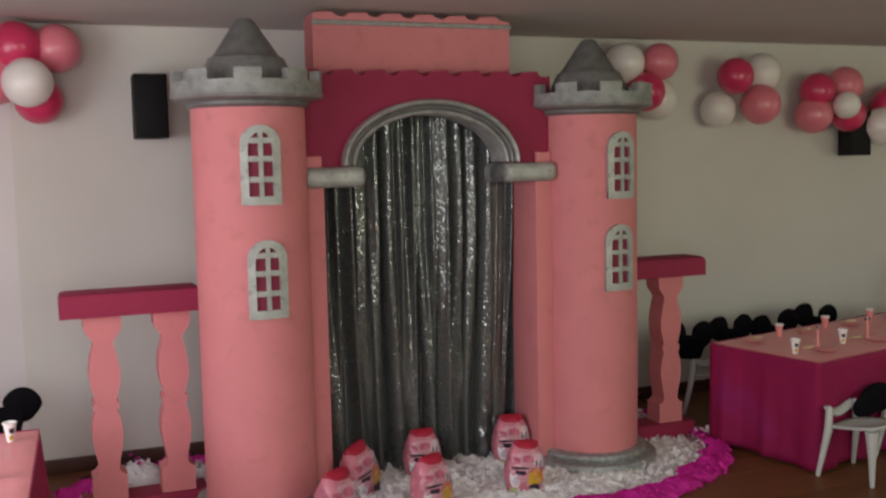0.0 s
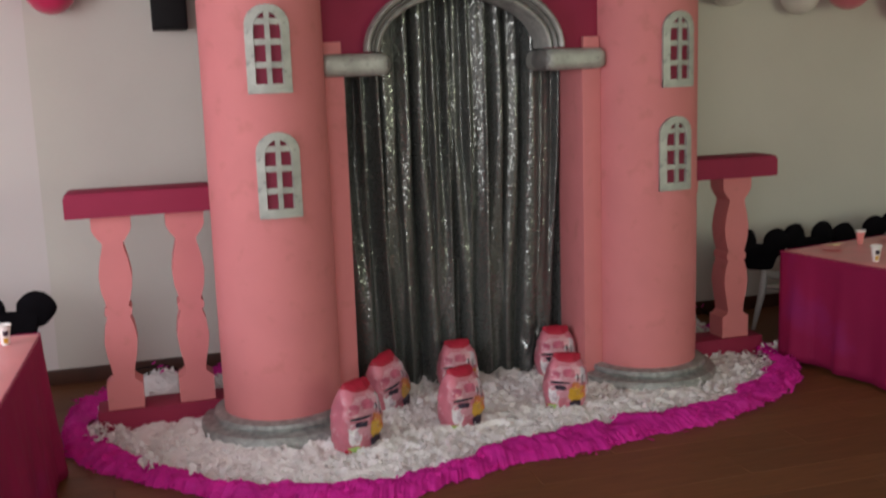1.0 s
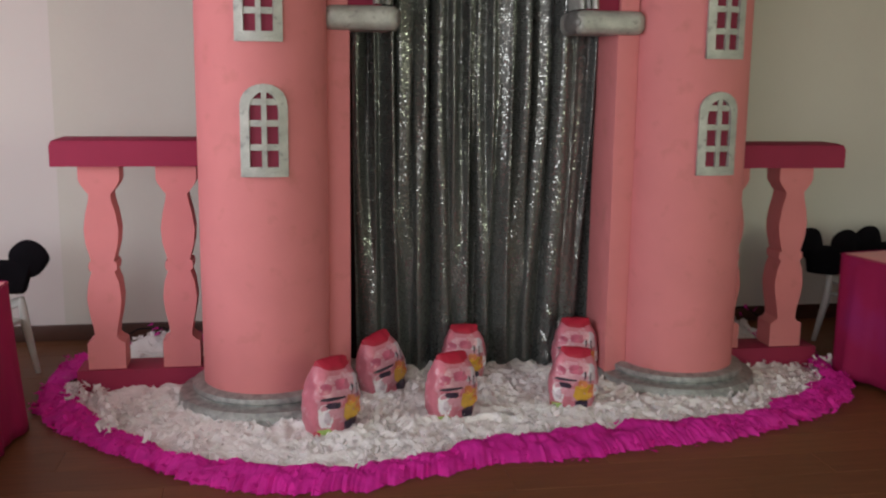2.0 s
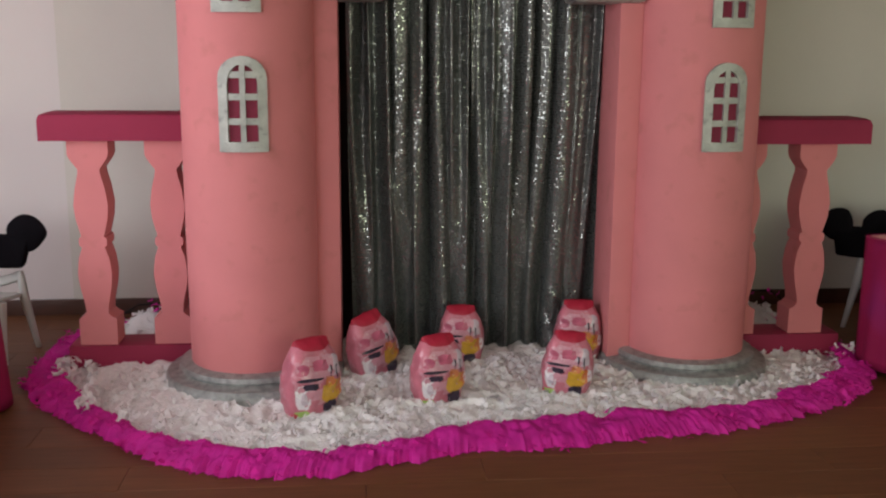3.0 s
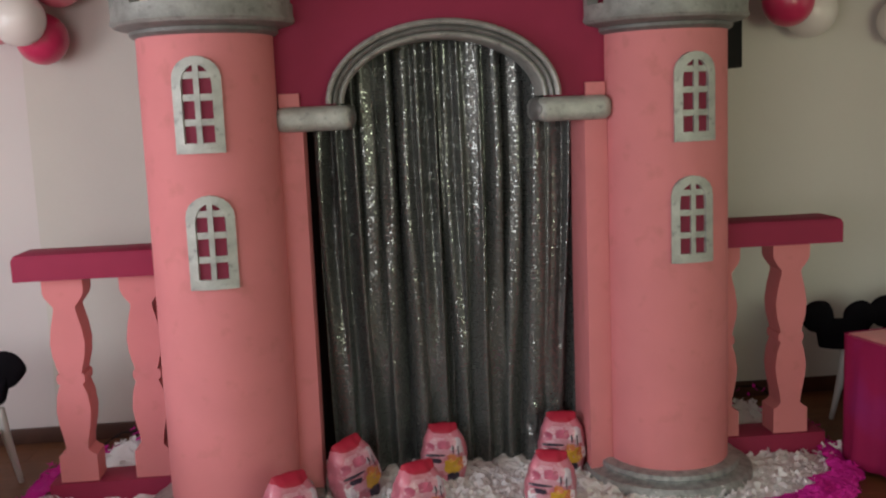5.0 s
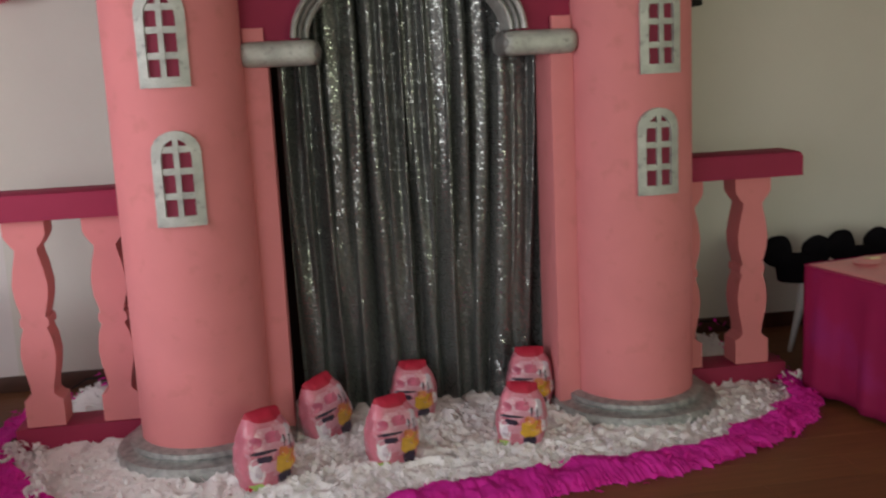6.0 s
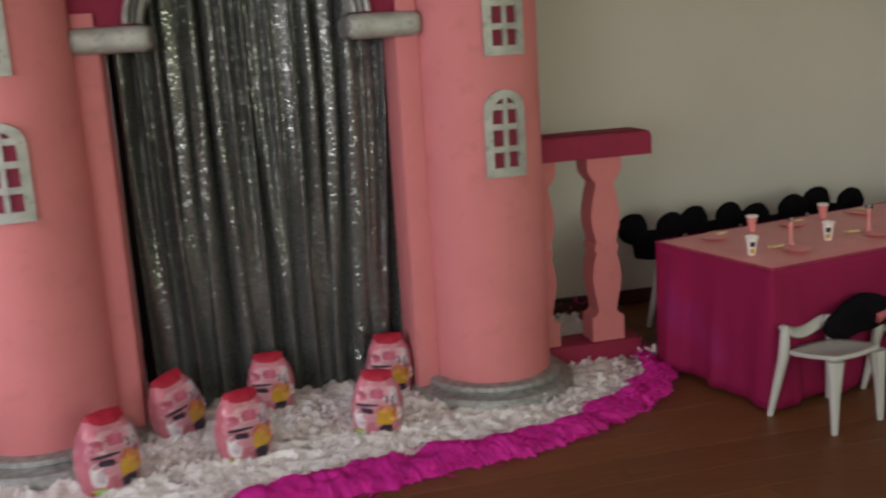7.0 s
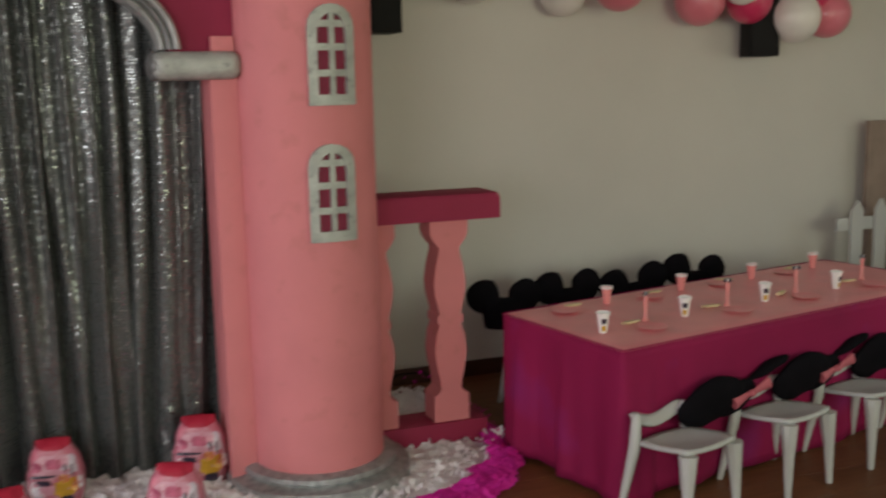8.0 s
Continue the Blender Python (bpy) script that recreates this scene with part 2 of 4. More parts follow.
def slab(bm, outline, y0, y1):
    """Extrudes a closed outline of (x, z) pairs from y0 to y1."""
    front = [bm.verts.new((x, y0, z)) for x, z in outline]
    back = [bm.verts.new((x, y1, z)) for x, z in outline]
    bm.faces.new(front)
    bm.faces.new(list(reversed(back)))
    for k in range(len(outline)):
        j = (k + 1) % len(outline)
        bm.faces.new((front[j], front[k], back[k], back[j]))
    return bm


def tube(bm, path, radius, sides=8, flat=1.0):
    """A round bar along a path of points, closed at both ends; radius is one number or one a point."""
    path = [Vector(p) for p in path]
    rings = []
    for k, p in enumerate(path):
        ahead = (path[min(k + 1, len(path) - 1)] - path[max(k - 1, 0)]).normalized()
        side = ahead.cross(Vector((0, 0, 1)) if abs(ahead.z) < 0.9 else Vector((0, 1, 0))).normalized()
        up = side.cross(ahead)
        r = radius[k] if isinstance(radius, (list, tuple)) else radius
        rings.append([bm.verts.new(p + side * r * math.cos(2 * math.pi * a / sides) + up * flat * r * math.sin(2 * math.pi * a / sides)) for a in range(sides)])
    for low, high in zip(rings, rings[1:]):
        for a in range(sides):
            bm.faces.new((low[a], low[(a + 1) % sides], high[(a + 1) % sides], high[a]))
    bm.faces.new(list(reversed(rings[0])))
    bm.faces.new(rings[-1])
    return bm


def mesh_of(name, bm, material, smooth=40):
    bmesh.ops.recalc_face_normals(bm, faces=bm.faces[:])
    for f in bm.faces:
        f.smooth = True
    for e in bm.edges:
        if len(e.link_faces) == 2 and e.calc_face_angle(0) > radians(smooth):
            e.smooth = False
    data = bpy.data.meshes.new(name)
    bm.to_mesh(data)
    bm.free()
    data.materials.append(material)
    return data


def part(name, bm, material, parent=None, label="", smooth=40):
    ob = new(name, mesh_of(name, bm, material, smooth))
    ob.parent = parent
    return tagged(ob, label)


def thing(name, label, category, group="", at=(0, 0, 0), turn=0.0):
    ob = new(name)
    ob.empty_display_size = 0.1
    ob.matrix_basis = pose(*at, 0, 0, turn)
    return tagged(ob, label, category, group)


def structure(name, bm, material, label):
    return tagged(part(name, bm, material), label, kind="structure")


# ---- the room ----
floor = structure("floor", box(bmesh.new(), WEST - 0.2, EAST + 0.2, SOUTH - 0.2, NORTH + 0.2, -0.2, -0.008), M_BASEBOARD, "dark reddish-brown laminate floor with a dull shine")
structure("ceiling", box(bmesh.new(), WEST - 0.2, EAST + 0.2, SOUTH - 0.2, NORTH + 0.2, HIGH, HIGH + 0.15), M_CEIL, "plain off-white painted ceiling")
structure("wall_north", box(bmesh.new(), WEST - 0.2, EAST + 0.2, NORTH, NORTH + 0.2, 0, HIGH), M_WALL, "plain off-white painted wall behind the castle")
wall = bmesh.new()
box(wall, WEST - 0.2, WEST, SOUTH, -3.05, 0, HIGH)
box(wall, WEST - 0.2, WEST, -0.65, NORTH, 0, HIGH)
box(wall, WEST - 0.2, WEST, -3.05, -0.65, 0, 0.75)
box(wall, WEST - 0.2, WEST, -3.05, -0.65, 2.25, HIGH)
structure("wall_west", wall, M_WALL, "plain off-white side wall with a wide window opening")
wall = bmesh.new()
box(wall, EAST, EAST + 0.2, SOUTH, -2.8, 0, HIGH)
box(wall, EAST, EAST + 0.2, -0.4, NORTH, 0, HIGH)
box(wall, EAST, EAST + 0.2, -2.8, -0.4, 0, 0.75)
box(wall, EAST, EAST + 0.2, -2.8, -0.4, 2.25, HIGH)
structure("wall_east", wall, M_WALL, "plain off-white end wall with a wide window opening")
wall = bmesh.new()
spans = [(WEST - 0.2, -3.65), (-1.25, 1.2), (3.6, EAST + 0.2)]
for a, b in spans:
    box(wall, a, b, SOUTH - 0.2, SOUTH, 0, HIGH)
for a, b in ((-3.65, -1.25), (1.2, 3.6)):
    box(wall, a, b, SOUTH - 0.2, SOUTH, 0, 0.75)
    box(wall, a, b, SOUTH - 0.2, SOUTH, 2.25, HIGH)
structure("wall_south", wall, M_WALL, "plain off-white wall with two wide window openings")
structure("baseboard", box(bmesh.new(), WEST, EAST, NORTH - 0.018, NORTH, 0, 0.085, 0.004), M_BASEBOARD, "dark brown wooden baseboard along the wall")
bm = bmesh.new()
for x, y in ((WEST, 0.0), (-2.11, 0.0), (-2.02, 0.006)):
    for z in (0.085, HIGH):
        bm.verts.new((x, NORTH - 0.006 + y, z))
bm.verts.ensure_lookup_table()
v = bm.verts
bm.faces.new((v[0], v[2], v[3], v[1]))
bm.faces.new((v[2], v[4], v[5], v[3]))
structure("wall_pier", bm, M_PIER, "shallow off-white wall pier with light put into its colour")


# ---- the castle ----
TOWER_R = 0.25


def wrapped(bm, r):
    """Bends a flat piece (x across, y out of the plane, z up) round an upright tower of radius r."""
    for v in bm.verts:
        a, out = v.co.x / r, r + v.co.y
        v.co = Vector((out * math.sin(a), -out * math.cos(a), v.co.z))
    return bm


def arch_outline(w, h, steps=10):
    """Half width w, height h; a round head on straight sides, from the foot at z = 0."""
    spring = h - w
    pts = [(w, 0.0)]
    for k in range(steps + 1):
        a = math.pi * k / steps
        pts.append((w * math.cos(a), spring + w * math.sin(a)))
    return pts + [(-w, 0.0)]


def band(bm, outer, inner, y0, y1):
    """A band between two open outlines with as many points, from y0 (inside) to y1 (outside)."""
    rows = [[bm.verts.new((x, y, z)) for x, z in line] for line, y in ((outer, y0), (outer, y1), (inner, y1), (inner, y0))]
    for k in range(len(outer) - 1):
        for low, high in ((0, 1), (1, 2), (2, 3), (3, 0)):
            bm.faces.new((rows[low][k], rows[low][k + 1], rows[high][k + 1], rows[high][k]))
    for k in (0, -1):
        bm.faces.new([row[k] for row in rows])
    return bm


def plate(bm, x0, x1, z0, z1, y0, y1, steps=3):
    """A thin upright plate with several columns across, so that it can be bent."""
    cols = []
    for k in range(steps + 1):
        x = x0 + (x1 - x0) * k / steps
        cols.append([bm.verts.new(p) for p in ((x, y0, z0), (x, y1, z0), (x, y1, z1), (x, y0, z1))])
    for a, c in zip(cols, cols[1:]):
        for k in range(4):
            bm.faces.new((a[k], c[k], c[(k + 1) % 4], a[(k + 1) % 4]))
    bm.faces.new(list(reversed(cols[0])))
    bm.faces.new(cols[-1])
    return bm


def tower_window(owner, turn, z, tall):
    """An arched foam window with two columns of four magenta panes, bent round the tower."""
    w, h, rim = 0.081, 0.352, 0.031
    bm = bmesh.new()
    band(bm, arch_outline(w, h), [(x * (w - rim) / w, max(0.034, q * (h - rim) / h)) for x, q in arch_outline(w, h)], -0.004, 0.022)
    plate(bm, -w, w, -0.002, 0.036, -0.004, 0.0225, 6)
    window = part("window", wrapped(bm, TOWER_R), M_SILVER, owner, "brushed silver arched window frame")
    window.matrix_basis = pose(0, 0, z, 0, 0, turn) @ Matrix.Diagonal((1, 1, tall, 1))
    part("glazing_bar", wrapped(plate(bmesh.new(), -0.009, 0.009, 0.034, h - rim + 0.004, -0.002, 0.0185, 2), TOWER_R), M_SILVER, window)
    for q in (0.1115, 0.2025, 0.2835):
        part("glazing_bar", wrapped(plate(bmesh.new(), -w + rim * 0.8, w - rim * 0.8, q - 0.012, q + 0.012, -0.002, 0.0165, 6), TOWER_R), M_SILVER, window)
    for s in (-1, 1):
        for low, high in ((0.036, 0.101), (0.122, 0.192), (0.213, 0.273), (0.294, 0.328)):
            wide = 0.0525 if high < 0.3 else 0.04
            bm = plate(bmesh.new(), min(s * 0.009, s * wide), max(s * 0.009, s * wide), low, high, 0.003, 0.007, 3)
            part("pane", wrapped(bm, TOWER_R), M_PANE, window, "magenta painted pane")


def tower(x, y, turn, label, sills, tall, wide, high):
    t = thing("castle_tower", label, "castle tower", "towers of the castle", (x, y, 0))
    t.scale = (wide, wide, high)
    part("shaft", lathe(bmesh.new(), [(0.25, 0.105), (0.252, 0.6), (0.251, 1.2), (0.25, 1.98)], 72), M_PINK, t, "matt pink painted foam shaft")
    part("base", lathe(bmesh.new(), [(0.345, 0.0), (0.352, 0.03), (0.35, 0.062), (0.343, 0.07), (0.305, 0.074), (0.292, 0.081), (0.298, 0.09), (0.294, 0.108), (0.272, 0.117), (0.2, 0.117)], 64), M_GLITTER, t, "scuffed glittery silver round base")
    part("moulding", lathe(bmesh.new(), [(0.24, 1.95), (0.262, 1.955), (0.272, 1.966), (0.27, 1.978), (0.284, 1.984), (0.312, 1.99), (0.322, 2.0), (0.3, 2.004)], 64), M_DARKSILVER, t)
    ring = bmesh.new()
    n = 72
    highs = [2.118 if k % 8 < 4 else 2.07 for k in range(n)]
    for k, h in enumerate(highs):
        a0, a1 = 2 * math.pi * (k + 2) / n, 2 * math.pi * (k + 3) / n
        rims = []
        for r, z in ((0.29, 1.992), (0.325, 1.995), (0.336, 2.008), (0.33, 2.03), (0.331, h), (0.285, h), (0.285, 1.998)):
            rims.append([ring.verts.new((r * math.cos(a), r * math.sin(a), z)) for a in (a0, a1)])
        for low, high in zip(rims, rims[1:]):
            ring.faces.new((low[0], low[1], high[1], high[0]))
        for side, other in ((0, highs[k - 1]), (1, highs[(k + 1) % n])):
            if other < h:
                edge = [ring.verts.new((r * math.cos((a0, a1)[side]), r * math.sin((a0, a1)[side]), z)) for r, z in ((0.331, other), (0.331, h), (0.285, h), (0.285, other))]
                ring.faces.new(edge)
    bmesh.ops.remove_doubles(ring, verts=ring.verts[:], dist=1e-5)
    part("battlement", ring, M_CROWN, t, "silver crown with square notches")
    part("deck", lathe(bmesh.new(), [(0.288, 2.03), (0.288, 2.04)], 48), M_DARKSILVER, t)
    part("spire", lathe(bmesh.new(), [(0.2, 2.04), (0.195, 2.12), (0.165, 2.185), (0.15, 2.192), (0.142, 2.2), (0.05, 2.345), (0.034, 2.365), (0.012, 2.372)], 48), M_DARKSILVER, t, "grey two-stepped pointed roof")
    for z in sills:
        tower_window(t, turn + (1.5 if (z < 1.2) == (x < 0) else -1.5), z, tall)
    return t


tower(-0.957, 0.025, 0.5, "pink foam castle tower with silver windows and crown", (1.0, 1.515), 1.01, 1.065, 1.01)
tower(0.924, 0.085, 7.8, "pink foam castle tower with silver windows and crown", (1.01, 1.505), 1.01, 1.035, 0.99)

# the gate between the towers
gate = thing("castle_gate", "pink and magenta foam castle gate with silver arch", "castle gate", at=(-0.012, 0, 0))
A_OUT, B_OUT, SPRING = 0.484, 0.325, 1.695


def half_oval(a, b, steps=40):
    return [(a * math.cos(math.pi * k / steps), SPRING + b * math.sin(math.pi * k / steps)) for k in range(steps + 1)]


bm = bmesh.new()
outline = [(-0.69, 1.62), (-0.69, 2.145)]
for k in range(8):
    left = -0.685 + 1.37 * k / 8
    outline += [(left + 0.012, 2.165), (left + 0.1, 2.17), (left + 0.118, 2.145), (left + 0.156, 2.14)]
outline += [(0.69, 2.145), (0.69, 1.62), (0.445, 1.62)] + half_oval(0.445, 0.285) + [(-0.445, 1.62)]
flat = [bm.verts.new((x, 0.07, z)) for x, z in outline]
edges = [bm.edges.new((flat[k], flat[(k + 1) % len(flat)])) for k in range(len(flat))]
faces = bmesh.ops.triangle_fill(bm, edges=edges, use_beauty=True)["geom"]
faces = [f for f in faces if isinstance(f, bmesh.types.BMFace)]
grown = bmesh.ops.extrude_face_region(bm, geom=faces)["geom"]
for v in grown:
    if isinstance(v, bmesh.types.BMVert):
        v.co.y = 0.2
part("front_panel", bm, M_MAGENTA, gate, "magenta panel with a notched top edge")

# the middle ring is a darker silver than its neighbours, as a dark groove
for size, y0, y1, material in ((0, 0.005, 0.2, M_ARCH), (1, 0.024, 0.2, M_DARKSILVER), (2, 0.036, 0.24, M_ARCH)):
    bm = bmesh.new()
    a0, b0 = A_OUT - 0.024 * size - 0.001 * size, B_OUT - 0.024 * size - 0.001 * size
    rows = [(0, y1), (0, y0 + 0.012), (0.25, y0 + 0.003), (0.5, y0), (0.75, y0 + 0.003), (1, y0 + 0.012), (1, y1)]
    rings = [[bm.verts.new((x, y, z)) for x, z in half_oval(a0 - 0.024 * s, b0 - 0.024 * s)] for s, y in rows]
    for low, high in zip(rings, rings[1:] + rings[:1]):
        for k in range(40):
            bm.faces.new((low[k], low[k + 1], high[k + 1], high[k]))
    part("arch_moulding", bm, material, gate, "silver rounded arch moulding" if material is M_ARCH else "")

for s in (-1, 1):
    bm = bmesh.new()
    box(bm, min(s * 0.378, s * 0.69), max(s * 0.378, s * 0.69), -0.02, 0.28, 1.587, 1.688, 0.046, 7)
    part("impost_block", bm, M_SILVER, gate, "brushed silver rounded block under the arch")
    bm = bmesh.new()
    bmesh.ops.create_uvsphere(bm, u_segments=20, v_segments=12, radius=1.0, matrix=Matrix.Translation((s * 0.392, 0.09, 1.638)) @ Matrix.Diagonal((0.03, 0.108, 0.052, 1)))
    part("end_cap", bm, M_DARKSILVER, gate, "dark rounded block end")
    bm = bmesh.new()
    box(bm, min(s * 0.582, s * 0.715), max(s * 0.582, s * 0.68), 0.04, 0.34, 0.0, 1.595, 0.004)
    box(bm, min(s * 0.59, s * 0.674), max(s * 0.59, s * 0.674), 0.04, 0.069, 1.685, 1.742, 0.003)
    part("pilaster", bm, M_PINK, gate, "pink square pilaster")
bm = bmesh.new()
outline = [(-0.56, 2.14), (-0.56, 2.45)]
for k in range(6):
    left = -0.56 + 1.1 * k / 6
    outline += [(left + 0.01, 2.47), (left + 0.1, 2.475), (left + 0.13, 2.455), (left + 0.165, 2.45)]
outline += [(0.54, 2.45), (0.54, 2.14)]
flat = [bm.verts.new((x, 0.25, z)) for x, z in outline]
faces = bmesh.ops.triangle_fill(bm, edges=[bm.edges.new((flat[k], flat[(k + 1) % len(flat)])) for k in range(len(flat))], use_beauty=True)["geom"]
for v in bmesh.ops.extrude_face_region(bm, geom=[f for f in faces if isinstance(f, bmesh.types.BMFace)])["geom"]:
    if isinstance(v, bmesh.types.BMVert):
        v.co.y = 0.42
part("top_panel", bm, M_PINK, gate, "pink upper block with a notched top")
bm = bmesh.new()
tube(bm, [(-0.563, 0.243, 2.42), (0, 0.243, 2.42), (0.543, 0.243, 2.42)], 0.013, 8)
part("trim_strip", bm, M_SILVER, gate, "thin silver strip")
for s in (-1, 1):
    part("rear_post", box(bmesh.new(), min(s * 0.6, s * 0.66), max(s * 0.6, s * 0.66), 0.43, 0.5, 0, 2.14), M_PINK, gate)

# the sequin curtain in the gate
curtain = thing("sequin_curtain", "grey sequin curtain in soft upright pleats", "curtain", at=(0, 0.33, 0))


def curtain_side(x0, x1, phase):
    bm = bmesh.new()
    uv = bm.loops.layers.uv.new("uv")
    cols, rows = 160, 90
    grid = []
    for j in range(rows + 1):
        z = 0.03 + 2.0 * j / rows
        line = []
        for i in range(cols + 1):
            u = i / cols
            x = x0 + (x1 - x0) * u
            draw = 0.02 * (1 - j / rows) * math.sin(3 * u + phase) - (0.1 if x > 0 else 0.03) * x * (1 - j / rows) ** 2
            slow = u + 0.022 * noise.noise(Vector((5 * u, 1.1 * z, phase))) + 0.01 * noise.noise(Vector((14 * u, 1.7 * z, phase + 4)))
            lean = phase + 0.35 * z * math.sin(2.3 * u + phase)
            each = 0.7 + 0.9 * noise.noise(Vector((7 * u + phase, 0.5 * z, 2.0)))
            high = min(1, max(0, (z - 0.25) / 1.0))
            fold = (0.05 - 0.008 * high) * each * ((1 - high) * math.sin(33 * slow + lean) + high * math.sin(54 * slow + lean + 1.3 * math.sin(6 * u)))
            fold += 0.009 * high * math.sin(95 * slow + 1.7 * lean) * (0.6 + noise.noise(Vector((5 * u, 0.8 * z, phase)))) + 0.02 * math.sin(13 * slow + phase) + 0.02 * noise.noise(Vector((9 * slow, 0.9 * z, phase + 9)))
            bunch = math.exp(-(((x - 0.44) / 0.09) ** 2) - ((z - 0.2) / 0.12) ** 2)
            fold += bunch * (0.03 * noise.noise(Vector((34 * x, 0, 26 * z))) + 0.014 * noise.noise(Vector((75 * x, 3, 60 * z))))
            deep = 0.8 + 0.2 * (1 - j / rows)
            inner = max(0, 1 - abs(x) / 0.05) ** 2
            line.append((bm.verts.new((x + draw + 0.008 * math.cos(42 * u + lean), fold * deep + 0.05 * inner, z)), u * abs(x1 - x0) * 1.6, z))
        grid.append(line)
    for j in range(rows):
        for i in range(cols):
            quad = (grid[j][i], grid[j][i + 1], grid[j + 1][i + 1], grid[j + 1][i])
            f = bm.faces.new([q[0] for q in quad])
            for loop, q in zip(f.loops, quad):
                loop[uv].uv = (q[1], q[2])
    ob = part("curtain_panel", bm, M_SEQUIN, curtain, smooth=180)
    thick = ob.modifiers.new("thickness", "SOLIDIFY")
    thick.thickness = 0.002


curtain_side(-0.575, 0.02, 0.3)
curtain_side(-0.02, 0.64, 1.9)
# dark sheet added where only shade lies, in the gap beside the curtain
part("shade_sheet", box(bmesh.new(), -0.6, 0.64, 0.125, 0.129, 0.0, 2.03), M_BACKSHADE, curtain, "dark sheet standing in for shade behind the sequins")
part("curtain_rod", tube(bmesh.new(), [(-0.65, 0, 2.035), (0, 0, 2.035), (0.65, 0, 2.035)], 0.01), M_DARKSILVER, curtain)


# ---- balustrades beside the towers ----
def baluster_outline():
    half = [(0.115, 0.080), (0.232, 0.080), (0.243, 0.060), (0.258, 0.046), (0.30, 0.050), (0.37, 0.065), (0.43, 0.072), (0.50, 0.064), (0.54, 0.050), (0.549, 0.047), (0.553, 0.057),
            (0.571, 0.060), (0.589, 0.057), (0.593, 0.047), (0.61, 0.051), (0.67, 0.067), (0.73, 0.072), (0.80, 0.062), (0.86, 0.047), (0.882, 0.045), (0.898, 0.058), (0.925, 0.077), (0.945, 0.085), (1.003, 0.085)]
    return [(w, z) for z, w in half] + [(-w, z) for z, w in reversed(half)]


def balustrade(x0, x1, posts, label, high):
    outer = 1 if x0 > 0 else -1
    b = thing("balustrade", label, "balustrade", "balustrades of the castle", ((x0 + x1) / 2, 0.27, 0))
    b.scale = (1, 1, high)
    mid, half = (x0 + x1) / 2, abs(x1 - x0) / 2
    bm = box(bmesh.new(), -half, half, -0.105, 0.1, 1.003, 1.118)
    tops = [e for e in bm.edges if all(v.co.z > 1.1 for v in e.verts)]
    bmesh.ops.bevel(bm, geom=tops, offset=0.028, segments=2, profile=0.5, affect="EDGES")
    part("handrail", bm, M_MAGENTA, b, "magenta handrail with chamfered edges")
    part("plinth", box(bmesh.new(), -half + (0.06 if outer < 0 else 0), half - (0.06 if outer > 0 else 0), -0.085, 0.1, 0.0, 0.113, 0.005), M_MAGENTA, b, "low magenta plinth")
    for x in posts:
        bm = slab(bmesh.new(), baluster_outline(), -0.07, 0.06)
        ob = part("baluster", bm, M_PINK, b, "pink profile-cut foam baluster", smooth=25)
        ob.location = (x - mid, 0, 0)
    return b


balustrade(-1.84, -1.19, (-1.652, -1.332), "pink foam balustrade with a magenta handrail", 1.008)
balustrade(1.165, 1.763, (1.541, 1.217), "pink foam balustrade with a magenta handrail", 0.99)


# ---- paper carpet round the castle ----
def edge_point(a, inset=0.0):
    """The outline of the paper carpet at the angle a: a broad oval that bulges before one tower; inset draws it in."""
    c, s = math.cos(a), math.sin(a)
    x = -0.07 + (1.87 - inset) * math.copysign(abs(c) ** 0.87, c)
    if s < 0:
        reach = 1.08 + 0.3 * math.exp(-(((x + 0.95) / 0.6) ** 2)) + 0.012 * math.sin(9.0 * x)
        y = 0.3 - (reach - inset) * (-s) ** 0.87
    else:
        y = 0.3 + (0.8 - inset) * s ** 0.5
    return Vector((x, y, 0))


def outline_inset(a):
    x = 1.83 * math.cos(a)
    return 0.125 + 0.04 * noise.noise(Vector((9 * a, 2.0, 0))) + 0.055 * math.exp(-(((x - 0.35) / 0.6) ** 2)) + 0.014 * math.sin(9 * a + 1) + 0.012 * math.sin(23 * a)


def heap(x, y):
    """How high the paper is piled up: more behind the balustrades."""
    return (0.2 if x > 0 else 0.19) * math.exp(-(((abs(x) - 1.53) / 0.17) ** 2) - ((y - 0.64) / 0.13) ** 2)


def inside_castle(x, y):
    for cx, cy, r in ((-0.957, 0.025, 0.36), (0.924, 0.085, 0.35)):
        if (x - cx) ** 2 + (y - cy) ** 2 < r ** 2:
            return True
    return 0.175 < y < 0.38 and 1.1 < abs(x) < 1.76 or 0.03 < y < 0.43 and 0.57 < abs(x) < 0.68 or y > 0.28 and abs(x) < 0.6


rng = random.Random(7)


def shred(bm, x, y, z, size, lift, scrap=0):
    """One crumpled scrap of paper: a folded strip of three quads."""
    turn = Matrix.Rotation(rng.uniform(0, 6.28), 3, "Z") @ Matrix.Rotation(rng.uniform(-lift, lift), 3, "X") @ Matrix.Rotation(rng.uniform(-lift, lift), 3, "Y")
    w, rows = size * rng.uniform(0.22, 0.65), []
    at = Vector((0, -size, 0))
    bend = rng.uniform(-0.9, 0.9)
    for k in range(4):
        side = Vector((w * rng.uniform(0.7, 1.2), 0, rng.uniform(-0.25, 0.25) * size))
        rows.append([bm.verts.new(Vector((x, y, z)) + turn @ (at - side)), bm.verts.new(Vector((x, y, z)) + turn @ (at + side))])
        at = at + Vector((0, size * 0.66 * math.cos(bend * k), size * 0.66 * math.sin(bend * k)))
    for v in (v for row in rows for v in row):
        v.co.z = max(v.co.z, 0.004)
    for a, b in zip(rows, rows[1:]):
        bm.faces.new((a[0], a[1], b[1], b[0])).material_index = scrap


